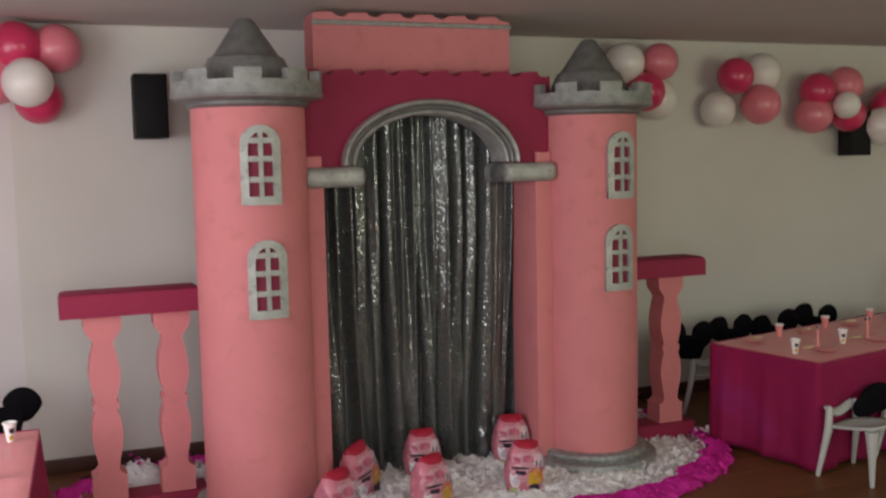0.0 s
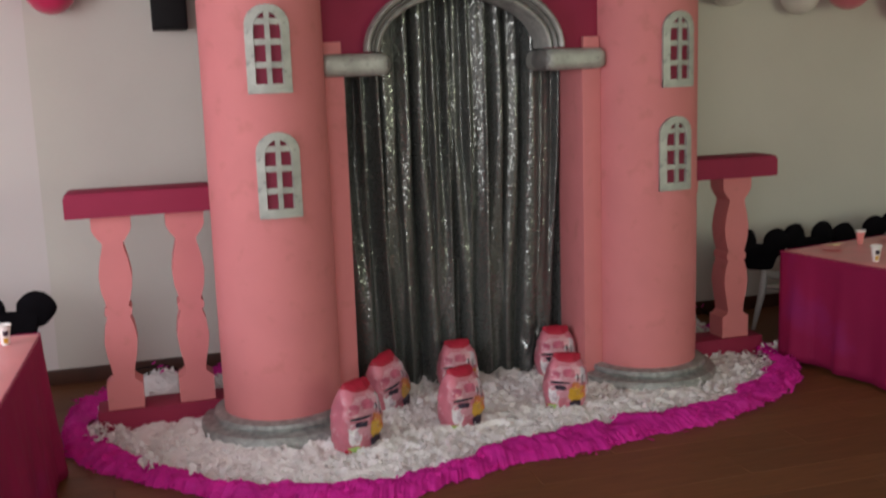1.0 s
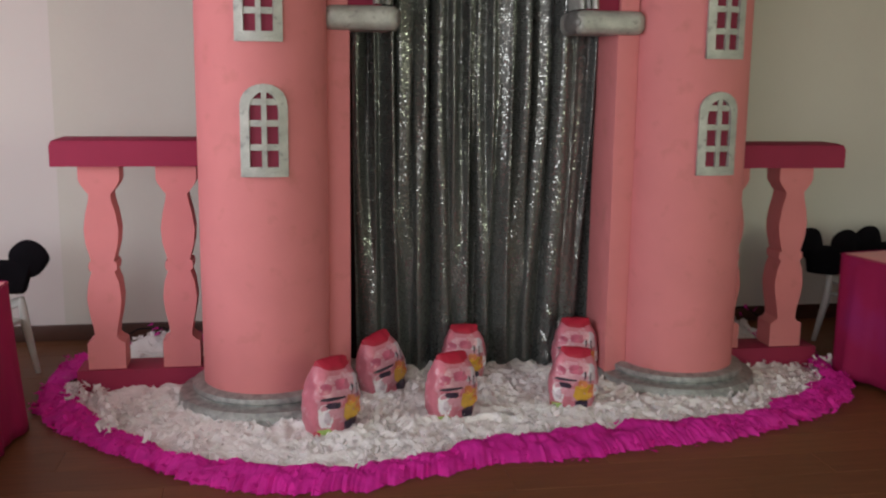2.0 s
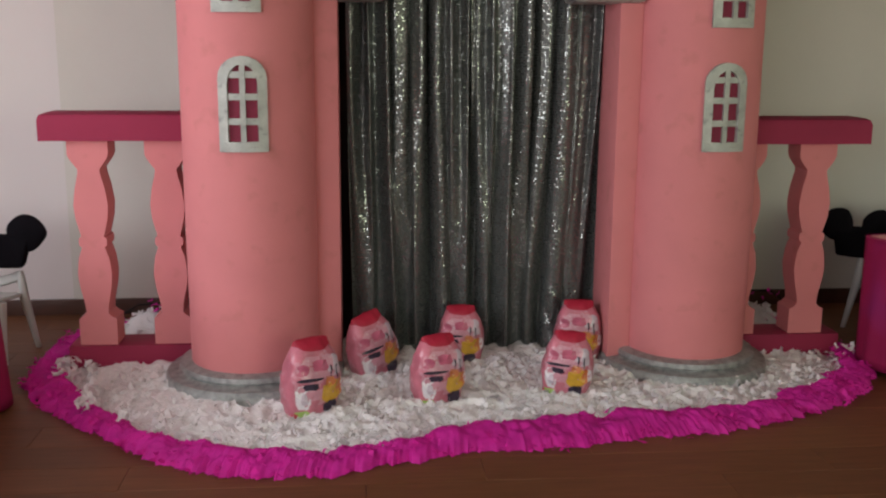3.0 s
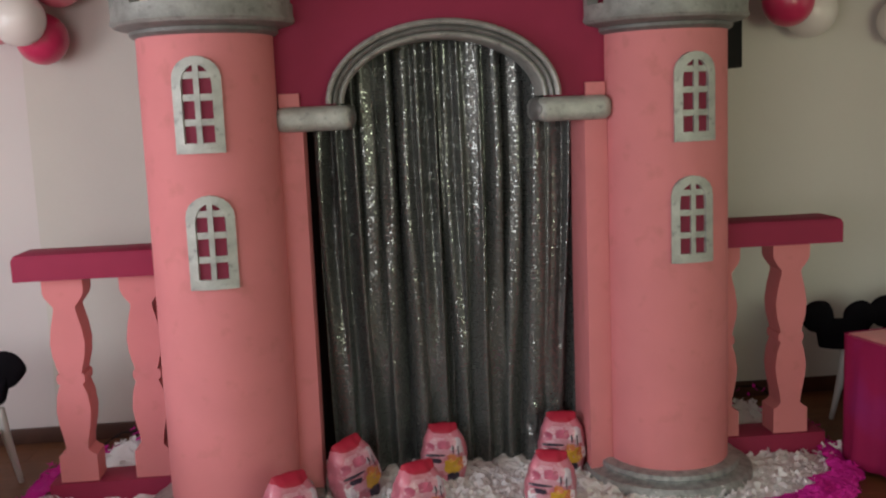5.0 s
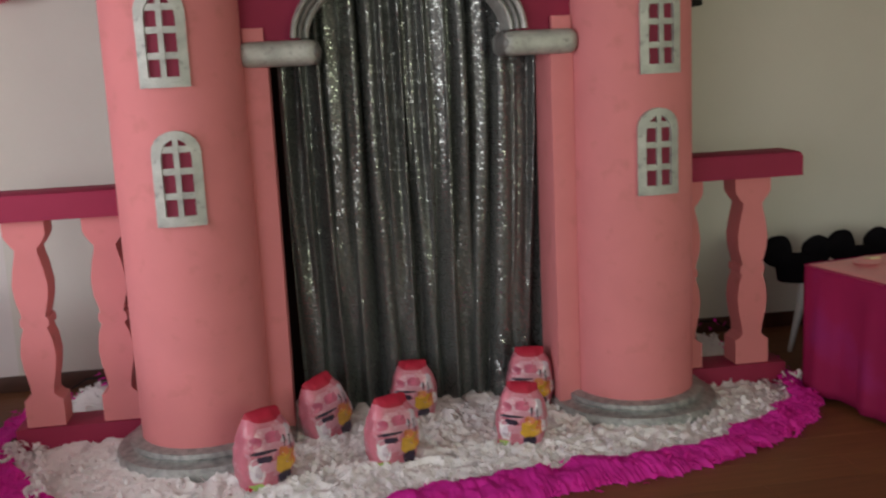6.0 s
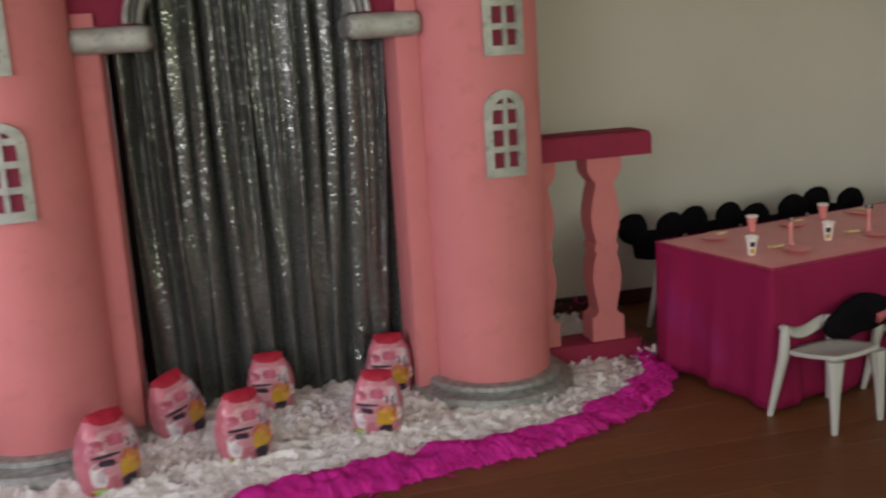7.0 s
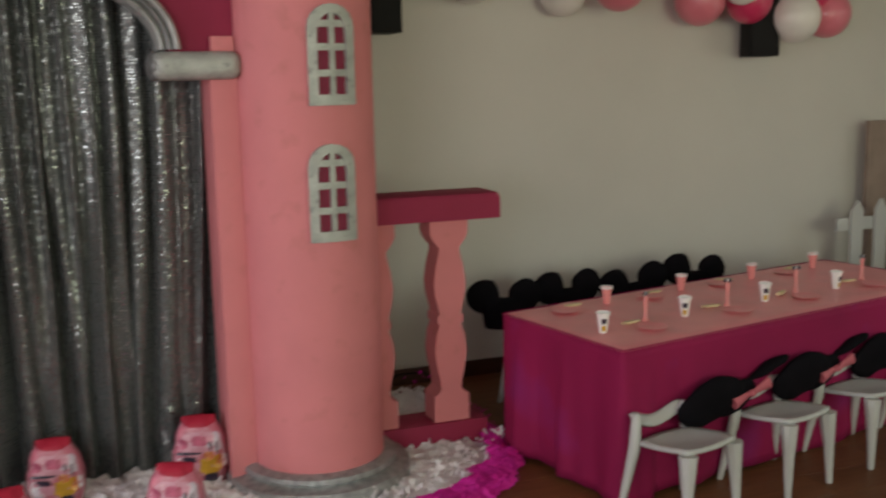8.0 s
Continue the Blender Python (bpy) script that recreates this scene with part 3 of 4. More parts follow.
def mound(inner, height, steps=900, rings=100):
    """The low heap under the scraps."""
    bm = bmesh.new()
    lines = []
    for j in range(rings + 1):
        q = j / rings
        lines.append([])
        for k in range(steps):
            p = edge_point(2 * math.pi * k / steps, inner(2 * math.pi * k / steps)) * q + Vector((-0.07, 0.3, 0)) * (1 - q)
            crumple = 0.05 * (0.38 - abs(noise.noise(p * 10))) + 0.03 * (0.38 - abs(noise.noise(p * 26 + Vector((3, 1, 5))))) + 0.016 * (0.38 - abs(noise.noise(p * 71 + Vector((1, 7, 2)))))
            z = 0.003 + (height * (0.6 + 0.4 * noise.noise(p * 6)) + crumple) * (1 - q ** 9)
            lines[-1].append(bm.verts.new((p.x, p.y, max(0.003, z) + heap(p.x, p.y) * (1 - q ** 9))))
    for a, b in zip(lines, lines[1:]):
        for k in range(steps):
            bm.faces.new((a[k], a[(k + 1) % steps], b[(k + 1) % steps], b[k]))
    bmesh.ops.remove_doubles(bm, verts=bm.verts[:], dist=1e-4)
    return bm


bm = mound(outline_inset, 0.03)
count = 0
while count < 5600:
    a, q = rng.uniform(0, 2 * math.pi), math.sqrt(rng.uniform(0, 1))
    p = edge_point(a, outline_inset(a) - 0.02 + 0.03 * noise.noise(Vector((40 * a, 0, 0)))) * q + Vector((-0.07, 0.3, 0)) * (1 - q)
    if inside_castle(p.x, p.y):
        continue
    shred(bm, p.x, p.y, rng.uniform(0.022, 0.046) * (1 - 0.3 * q ** 8) + 0.93 * heap(p.x, p.y) * (1 - q ** 9), rng.uniform(0.009, 0.024), 0.85, 1)
    count += 1
for cx, cy, many in ((-1.573, -0.374, 16), (-1.364, -0.534, 16), (-1.77, 0.14, 18), (-1.75, 0.0, 16), (-1.6, -0.2, 14), (-1.22, -0.6, 12), (-0.4, -0.72, 8), (1.72, 0.1, 12)):
    for k in range(many):
        shred(bm, cx + rng.gauss(0, 0.028), cy + rng.gauss(0, 0.018), rng.uniform(0.05, 0.075), rng.uniform(0.01, 0.026), 0.6, 1)
heap_ob = part("paper_shreds", bm, M_TUFT, smooth=60)
heap_ob.data.materials.append(M_SHRED)
tagged(heap_ob, "heap of crumpled white tissue paper round the castle foot", "paper shreds", kind="stuff")

bm = bmesh.new()
steps, rings = 2200, 18
lines = []
for j in range(rings + 1):
    q = j / rings
    row = []
    for k in range(steps):
        a = 2 * math.pi * k / steps
        c, s = 9 * math.cos(a), 9 * math.sin(a)
        ragged = 0.036 * noise.noise(Vector((1.6 * c, 1.6 * s, 0))) + 0.03 * noise.noise(Vector((5 * c, 5 * s, 4))) + 0.022 * noise.noise(Vector((17 * c, 17 * s, 8)))
        inner = 0.022 * noise.noise(Vector((1.9 * c, 1.9 * s, 20))) + 0.012 * noise.noise(Vector((7 * c, 7 * s, 24)))
        p = edge_point(a, (outline_inset(a) + 0.012 + inner) * (1 - q) + ragged * q)
        puff = 0.05 + 0.03 * noise.noise(p * 9) + 0.012 * noise.noise(p * 23)
        crease = 0.012 * (0.3 - abs(noise.noise(Vector((p.x * 34, p.y * 34, 5 * q))))) + 0.008 * (0.3 - abs(noise.noise(Vector((p.x * 85, p.y * 85, 9 * q)))))
        z = (max(0.014, puff) + 1.3 * crease) * math.sin(math.pi * (0.2 + 0.8 * q)) ** 0.55
        row.append(bm.verts.new((p.x, p.y, max(0.003, z))))
    lines.append(row)
for a, b in zip(lines, lines[1:]):
    for k in range(steps):
        bm.faces.new((a[k], a[(k + 1) % steps], b[(k + 1) % steps], b[k]))
for k in range(1500):
    a = rng.uniform(0, 2 * math.pi)
    near = rng.random()
    p = edge_point(a, outline_inset(a) * (rng.gauss(1.0, 0.12) if near < 0.3 else rng.gauss(0.0, 0.1) if near < 0.65 else rng.random()))
    shred(bm, p.x, p.y, rng.uniform(0.006, 0.03) if near < 0.65 else rng.uniform(0.04, 0.055), rng.uniform(0.008, 0.02), 0.5)
for k in range(10):
    side = 1 if k % 2 else -1
    shred(bm, side * (1.53 + rng.gauss(0, 0.05)), 0.62 + rng.gauss(0, 0.03), 0.165 + rng.uniform(0, 0.05), rng.uniform(0.01, 0.024), 0.6)
tagged(part("paper_ruffle", bm, M_RUFFLE, smooth=60), "gathered bright magenta crepe paper border on the floor", "paper ruffle", kind="stuff")


# ---- gift bags ----
def bag_surface(u, v):
    """A point of the plump, creased bag: u round it from the front, v from foot to shoulder; both 0 to 1."""
    z = 0.25 * v
    w = 0.086 + 0.02 * math.sin(math.pi * min(1, 0.1 + 0.8 * v)) - 0.034 * max(0, v) ** 3.5
    d = 0.053 + 0.02 * math.sin(math.pi * min(1, 0.12 + 0.8 * v)) - 0.032 * max(0, v) ** 3.5
    a = 2 * math.pi * u
    c, s = math.sin(a), -math.cos(a)
    p = Vector((w * math.copysign(abs(c) ** 0.75, c), d * math.copysign(abs(s) ** 0.75, s), z))
    dent = 0.016 * (0.3 - abs(noise.noise(p * 15))) + 0.009 * (0.3 - abs(noise.noise(p * 38 + Vector((4, 1, 2)))))
    return p + Vector((c, s, 0)) * dent


def bag_patch(u0, u1, v0, v1, layer=0):
    """A printed patch with a ragged outline laid on the bag."""
    bm = bmesh.new()
    rim = []
    for k in range(24):
        a = 2 * math.pi * k / 24
        c, s = math.cos(a), math.sin(a)
        p = 0.6
        ragged = 1 + 0.45 * noise.noise(Vector((2.2 * c + 40 * u0, 2.2 * s + 17 * v0, layer)))
        c, s = c * ragged, s * ragged
        u = (u0 + u1) / 2 + (u1 - u0) / 2 * math.copysign(abs(c) ** p, c)
        v = (v0 + v1) / 2 + (v1 - v0) / 2 * math.copysign(abs(s) ** p, s)
        rim.append((u, v))
    rings = []
    for q in (0.25, 0.6, 1.0):
        ring = []
        for u, v in rim:
            uu, vv = (u0 + u1) / 2 + q * (u - (u0 + u1) / 2), (v0 + v1) / 2 + q * (v - (v0 + v1) / 2)
            p = bag_surface(uu, vv)
            ring.append(bm.verts.new(p + Vector((p.x, p.y, 0)).normalized() * (0.002 + 0.0012 * layer)))
        rings.append(ring)
    bm.faces.new(rings[0])
    for a, b in zip(rings, rings[1:]):
        for k in range(24):
            bm.faces.new((a[k], a[(k + 1) % 24], b[(k + 1) % 24], b[k]))
    return bm


def gift_bag():
    bag = thing("gift_bag", "plump pink printed foil gift bag with a red top", "gift bag", "gift bags before the curtain")
    bm = bmesh.new()
    rows = []
    for j in range(19):
        v = j / 18
        rows.append([bm.verts.new(bag_surface(k / 40, v)) for k in range(40)])
    for a, b in zip(rows, rows[1:]):
        for k in range(40):
            bm.faces.new((a[k], a[(k + 1) % 40], b[(k + 1) % 40], b[k]))
    bm.faces.new(list(reversed(rows[0])))
    bm.faces.new(rows[-1])
    for v in bm.verts:
        v.co.z = min(v.co.z, 0.244)
    part("body", bm, M_BAG, bag, smooth=60)
    bm = bmesh.new()
    rows = []
    for low, qx, qy, up in ((1.0, 1.02, 1.02, 0), (0.5, 1.035, 1.035, 0), (0.0, 1.03, 1.0, 0), (0.0, 1.04, 0.5, 0.012), (0.0, 0.9, 0.16, 0.017)):
        rows.append([])
        for k in range(40):
            front = max(0.0, math.cos(2 * math.pi * k / 40)) ** 3 + 0.6 * max(0.0, -math.cos(2 * math.pi * k / 40)) ** 3
            p = bag_surface(k / 40, 0.99 - low * (0.02 + 0.06 * front))
            rows[-1].append(bm.verts.new((p.x * qx, p.y * qy, p.z + up + 0.007 * noise.noise(Vector((p.x * 26, p.y * 26, 3))) * (1 - low))))
    for a, b in zip(rows, rows[1:]):
        for k in range(40):
            bm.faces.new((a[k], a[(k + 1) % 40], b[(k + 1) % 40], b[k]))
    bm.faces.new(rows[-1])
    part("red_top", bm, M_RED, bag, "red crinkled paper top")
    patches = [((-0.155, 0.15, 0.1, 0.84), "pink"), ((-0.15, -0.045, 0.1, 0.46), "white"), ((0.02, 0.14, 0.56, 0.84), "lilac"), ((0.1, 0.17, 0.28, 0.5), "white"), ((-0.16, -0.05, 0.005, 0.1), "green"),
               ((-0.19, -0.13, 0.0, 0.07), "red"), ((-0.14, -0.05, 0.6, 0.76), "red_foil"), ((-0.09, -0.01, 0.4, 0.5), "dark"), ((0.0, 0.1, 0.2, 0.5), "yellow"), ((0.01, 0.06, 0.44, 0.56), "orange"), ((0.075, 0.12, 0.26, 0.5), "orange"),
               ((0.01, 0.085, 0.03, 0.21), "dark"), ((0.04, 0.05, 0.55, 0.72), "dark"), ((0.078, 0.088, 0.52, 0.7), "dark"), ((-0.1, -0.06, 0.2, 0.36), "lilac"), ((-0.12, 0.0, 0.53, 0.57), "dark"), ((-0.03, 0.03, 0.66, 0.8), "red_foil")]
    inks = {"white": M_BAGWHITE, "yellow": M_BAGYELLOW, "dark": M_BAGDARK, "green": M_BAGGREEN, "orange": M_BAGORANGE, "lilac": M_BAGLILAC, "red": M_RED, "red_foil": M_BAGRED, "pink": M_BAGPINK}
    for k, (spot, ink) in enumerate(patches):
        part(ink + "_print", bag_patch(*spot, layer=0.25 * k), inks[ink], bag, ink.replace("_", " ") + " printed patch")
    return bag


first = gift_bag()
spots = [(-0.708, -0.42, 33, 1.11, 1), (-0.445, 0.03, 36, 1.06, -13), (-0.21, -0.33, 22, 1.03, 0), (-0.065, 0.17, -4, 0.97, 0), (0.32, -0.27, -12, 0.98, 4), (0.47, 0.18, -10, 1.02, 0)]
for k, (x, y, turn, size, lean) in enumerate(spots):
    m = pose(x, y, 0.024, 0, lean, turn)
    if k:
        copy_thing(first, m).scale = (size, size, size)
    else:
        first.matrix_basis = m
        first.scale = (size, size, size)


# ---- party tables ----
def party_table(at, turn, length, depth, flare, label):
    """A low table under a skirt to the floor and a thinner cloth on top; its near end corner is the origin."""
    h = 0.597
    t = thing("party_table", label, "table", "party tables", at, turn)
    part("tabletop", box(bmesh.new(), 0.012, length - 0.012, 0.012, depth - 0.012, h - 0.03, h - 0.004, 0.004), M_PLASTIC, t)
    for x in (0.08, length - 0.08):
        for y in (0.08, depth - 0.08):
            part("leg", tube(bmesh.new(), [(x, y, 0), (x, y, h - 0.03)], 0.016), M_PLASTIC, t)
    bm = bmesh.new()
    rim = []
    corners = [(0, 0), (length, 0), (length, depth), (0, depth)]
    for (x0, y0), (x1, y1) in zip(corners, corners[1:] + corners[:1]):
        n = max(8, int(math.hypot(x1 - x0, y1 - y0) / 0.018))
        d = Vector((x1 - x0, y1 - y0, 0)).normalized()
        out = Vector((d.y, -d.x, 0))
        for k in range(n):
            rim.append((Vector((x0, y0, 0)) + d * (math.hypot(x1 - x0, y1 - y0) * k / n), out if k else (out + Vector((-d.x, -d.y, 0))).normalized()))
    rows = []
    levels = 14
    for j in range(levels + 1):
        q = j / levels
        row = []
        for k, (p, out) in enumerate(rim):
            s = k * 0.018
            fold = 0.028 * math.sin(17 * s + 2.1 * math.sin(2.3 * s)) * (0.6 + 0.4 * math.sin(5.3 * s)) + 0.007 * math.sin(52 * s + 3 * math.sin(5 * s)) * (0.5 + 0.5 * math.sin(3.7 * s + 1))
            o = 0.004 + flare * q + fold * q
            z = h * (1 - q) + (0.012 + 0.01 * math.sin(4 * s)) * q
            row.append(bm.verts.new(p + out * max(0.004, o) + Vector((0, 0, z))))
        rows.append(row)
    n = len(rim)
    for a, b in zip(rows, rows[1:]):
        for k in range(n):
            bm.faces.new((a[k], a[(k + 1) % n], b[(k + 1) % n], b[k]))
    skirt = part("table_skirt", bm, M_CLOTH, t, "magenta tulle skirt in loose folds", smooth=180)
    skirt.modifiers.new("thickness", "SOLIDIFY").thickness = 0.002
    bm = bmesh.new()
    nx, ny = int(length / 0.03), int(depth / 0.03)
    grid = []
    for j in range(ny + 1):
        row = []
        for i in range(nx + 1):
            x, y = -0.006 + (length + 0.012) * i / nx, -0.006 + (depth + 0.012) * j / ny
            edge = min(i, nx - i, j, ny - j)
            z = h + 0.002 + 0.004 * max(0, noise.noise(Vector((x * 5, y * 5, 1)))) + (0.003 if abs(x % 0.62 - 0.31) < 0.02 else 0)
            row.append(bm.verts.new((x, y, z if edge else h - 0.006)))
        grid.append(row)
    for j in range(ny):
        for i in range(nx):
            bm.faces.new((grid[j][i], grid[j][i + 1], grid[j + 1][i + 1], grid[j + 1][i]))
    part("table_cover", bm, M_TOPCLOTH, t, "salmon-pink table cover", smooth=180)
    return t


TABLE_AT, TABLE_TURN, TABLE_LONG, TABLE_DEEP = (1.888, -0.638, 0), 11.5, 2.08, 0.74
party_table(TABLE_AT, TABLE_TURN, TABLE_LONG, TABLE_DEEP, 0.014, "low party table with a magenta skirt and salmon cover")
LEFT_AT, LEFT_TURN, LEFT_LONG, LEFT_DEEP = (-2.742, -1.924, 0), -2, 0.73, 1.78
party_table(LEFT_AT, LEFT_TURN, LEFT_LONG, LEFT_DEEP, 0.045, "low party table with a magenta skirt and salmon cover")


def on_table(x, y, at=TABLE_AT, turn=TABLE_TURN):
    p = pose(*at, 0, 0, turn) @ Vector((x, y, 0.602))
    return p


def paper_cup(colour=None, label="white paper cup with a small dark and yellow print"):
    cup = thing("paper_cup", label, "cup", "paper cups on the tables")
    wall = lathe(bmesh.new(), [(0.021, 0), (0.0215, 0.004), (0.0365, 0.101), (0.035, 0.101), (0.02, 0.006), (0.004, 0.006)], 24)
    part("cup_wall", wall, colour or M_CUP, cup)
    part("rim", lathe(bmesh.new(), [(0.0366, 0.094), (0.0405, 0.098), (0.041, 0.106), (0.0365, 0.108), (0.0355, 0.097)], 24), M_CUP, cup, "white rolled rim")
    for name, a0, z0, z1, material in (("dark_print", -0.45, 0.05, 0.078, M_BAGDARK), ("yellow_print", -0.5, 0.012, 0.04, M_BAGYELLOW)) if not colour else ():
        bm = bmesh.new()
        cols = []
        for k in range(6):
            a = math.radians(-100) + a0 + k * 0.19
            cols.append([bm.verts.new(((0.0214 + 0.0155 * z / 0.1 + 0.0006) * math.cos(a), (0.0214 + 0.0155 * z / 0.1 + 0.0006) * math.sin(a), z)) for z in (z0, z1)])
        for p, q in zip(cols, cols[1:]):
            bm.faces.new((p[0], q[0], q[1], p[1]))
        part(name, bm, material, cup)
    return cup


def favour_stick():
    """A slim pink cone on a small foot with a dark bow on top."""
    g = thing("party_favour", "slim pink party favour with a dark bow on top", "party favour", "party favours on the table")
    part("stem", lathe(bmesh.new(), [(0.026, 0), (0.027, 0.004), (0.014, 0.02), (0.011, 0.07), (0.017, 0.12), (0.014, 0.135), (0.004, 0.138)], 18), M_PINKPLASTIC, g)
    for s in (-1, 1):
        bm = bmesh.new()
        bmesh.ops.create_uvsphere(bm, u_segments=14, v_segments=8, radius=1.0, matrix=Matrix.Translation((s * 0.017, 0, 0.148)) @ Matrix.Diagonal((0.017, 0.008, 0.013, 1)))
        part("bow_loop", bm, M_BAGDARK, g, "dark bow")
    part("tag", lathe(bmesh.new(), [(0.004, 0.14), (0.008, 0.146), (0.006, 0.158), (0.002, 0.16)], 10), M_CUP, g, "tiny white knot")
    return g


def treat_bar():
    t = thing("wrapped_treat", "small pale yellow wrapped treat lying on the table", "treat", "wrapped treats on the table")
    part("wrapper", box(bmesh.new(), -0.038, 0.038, -0.016, 0.016, 0, 0.014, 0.006), M_TREAT, t)
    for s in (-1, 1):
        bm = bmesh.new()
        bmesh.ops.create_cone(bm, cap_ends=True, segments=10, radius1=0.006, radius2=0.016, depth=0.02, matrix=Matrix.Translation((s * 0.044, 0, 0.008)) @ Matrix.Rotation(s * radians(90), 4, "Y") @ Matrix.Diagonal((0.4, 1, 1, 1)))
        part("twist", bm, M_TREAT, t)
    return t


def snack_tray():
    t = thing("paper_plate", "small pink paper plate", "plate", "paper plates on the table")
    part("plate", lathe(bmesh.new(), [(0.055, 0), (0.06, 0.003), (0.085, 0.012), (0.084, 0.015), (0.058, 0.006), (0.01, 0.005)], 28), M_TOPCLOTH, t)
    return t


cup, goblet, plate_thing = paper_cup(), paper_cup(M_PINKPLASTIC, "pink paper cup with a white rim"), snack_tray()
favour, treat = favour_stick(), treat_bar()
kinds = (cup, goblet, plate_thing, favour, treat)
made = [0] * 5
PITCH = 0.462
SIZES = ((0.7, 0.7, 0.76), (0.66, 0.66, 0.7), (0.7, 0.7, 0.5), (0.55, 0.55, 0.75), (0.75, 0.75, 0.75))
slots = []
for k in range(4):
    x = PITCH * k
    slots += [(0, x + 0.085, 0.225), (1, x + 0.44, 0.61), (3, x + 0.35, 0.27), (4, x + 0.275, 0.275), (2, x + 0.31, 0.17), (2, x + 0.22, 0.6), (4, x + 0.29, 0.64)]
for kind, x, y in slots:
    if x > TABLE_LONG - 0.08:
        continue
    p = on_table(x + rng.uniform(-0.012, 0.012), y + rng.uniform(-0.012, 0.012))
    m = pose(*p, 0, 0, rng.uniform(-40, 40))
    one = kinds[kind]
    if made[kind]:
        copy_thing(one, m)
    else:
        one.matrix_basis = m @ Matrix.Diagonal((*SIZES[kind], 1))
    made[kind] += 1
for x, y in ((0.63, 1.6), (0.35, 1.66), (0.6, 1.1), (0.2, 1.2), (0.62, 0.6)):
    copy_thing(cup, pose(*on_table(x, y, LEFT_AT, LEFT_TURN), 0, 0, rng.uniform(-40, 40)))
for x, y in ((0.5, 1.45), (0.55, 0.9)):
    copy_thing(plate_thing, pose(*on_table(x, y, LEFT_AT, LEFT_TURN)))


# ---- children's chairs ----
def child_chair():
    """A low moulded chair; it faces its own -y."""
    c = thing("child_chair", "small white moulded plastic child's chair", "chair", "children's chairs at the tables")
    bm = bmesh.new()
    n = 12
    grid = []
    for j in range(n + 1):
        row = []
        for i in range(n + 1):
            u, v = 2 * i / n - 1, 2 * j / n - 1
            x, y = 0.136 * u * (1 - 0.08 * v * v), 0.128 * v * (1 - 0.1 * u * u)
            row.append(bm.verts.new((x, y, 0.292 - 0.016 * v - 0.018 * (1 - u * u) * (1 - v * v) - 0.01 * max(0, -v - 0.7))))
        grid.append(row)
    for j in range(n):
        for i in range(n):
            bm.faces.new((grid[j][i], grid[j][i + 1], grid[j + 1][i + 1], grid[j + 1][i]))
    seat = part("seat", bm, M_PLASTIC, c, smooth=60)
    thick = seat.modifiers.new("thickness", "SOLIDIFY")
    thick.thickness, thick.offset = 0.016, -1
    for s in (-1, 1):
        part("leg", tube(bmesh.new(), [(s * 0.13, -0.124, 0), (s * 0.126, -0.118, 0.15), (s * 0.118, -0.11, 0.285)], [0.012, 0.02, 0.034], 8), M_PLASTIC, c)
        part("leg", tube(bmesh.new(), [(s * 0.17, 0.16, 0), (s * 0.136, 0.122, 0.25), (s * 0.127, 0.125, 0.34), (s * 0.123, 0.127, 0.366), (s * 0.122, 0.128, 0.375)], [0.012, 0.022, 0.019, 0.016, 0.008], 10), M_PLASTIC, c)
    bm = bmesh.new()
    cols = []
    for i in range(17):
        u = 2 * i / 16 - 1
        x, y, dip = 0.126 * u, 0.13 + 0.018 * (1 - u * u), 0.034 * (1 - u * u) ** 2
        cols.append([bm.verts.new((x, y - 0.012 + 0.03 * q, 0.338 - dip + q * 0.036)) for q in (0, 0.33, 0.66, 1)])
    for a, b in zip(cols, cols[1:]):
        for k in range(3):
            bm.faces.new((a[k], b[k], b[k + 1], a[k + 1]))
    back = part("backrest", bm, M_PLASTIC, c, smooth=80)
    back.modifiers.new("thickness", "SOLIDIFY").thickness = 0.014
    return c


def pad(x, y, z, a, b, h, tilt, seed):
    """A soft black cushion shape, tilted in its own upright plane."""
    bm = bmesh.new()
    bmesh.ops.create_uvsphere(bm, u_segments=28, v_segments=16, radius=1.0, matrix=Matrix.Translation((x, y, z)) @ Matrix.Rotation(-radians(tilt), 4, "Y") @ Matrix.Diagonal((a, b, h, 1)))
    for v in bm.verts:
        v.co += 0.012 * noise.noise_vector(v.co * 11 + Vector((seed, 0, 0)))
    return bm


def lobed_cover():
    """A black padded cover with two round lobes; its foot is the origin, its face looks to -y."""
    c = thing("chair_cover", "black felt chair cover with two round lobes", "chair cover", "black chair covers")
    for s in (-1, 1):
        part("lobe", pad(s * 0.112, 0, 0.14, 0.09, 0.03, 0.082, 0, s), M_BLACK, c, smooth=60)
    bm = box(bmesh.new(), -0.15, 0.15, -0.028, 0.03, -0.025, 0.13, 0.027, 4)
    bmesh.ops.subdivide_edges(bm, edges=bm.edges[:], cuts=2, use_grid_fill=True)
    for v in bm.verts:
        v.co.x *= 0.64 + 2.0 * v.co.z
        v.co += 0.008 * noise.noise_vector(v.co * 12)
    part("hood", bm, M_BLACK, c, smooth=60)
    return c


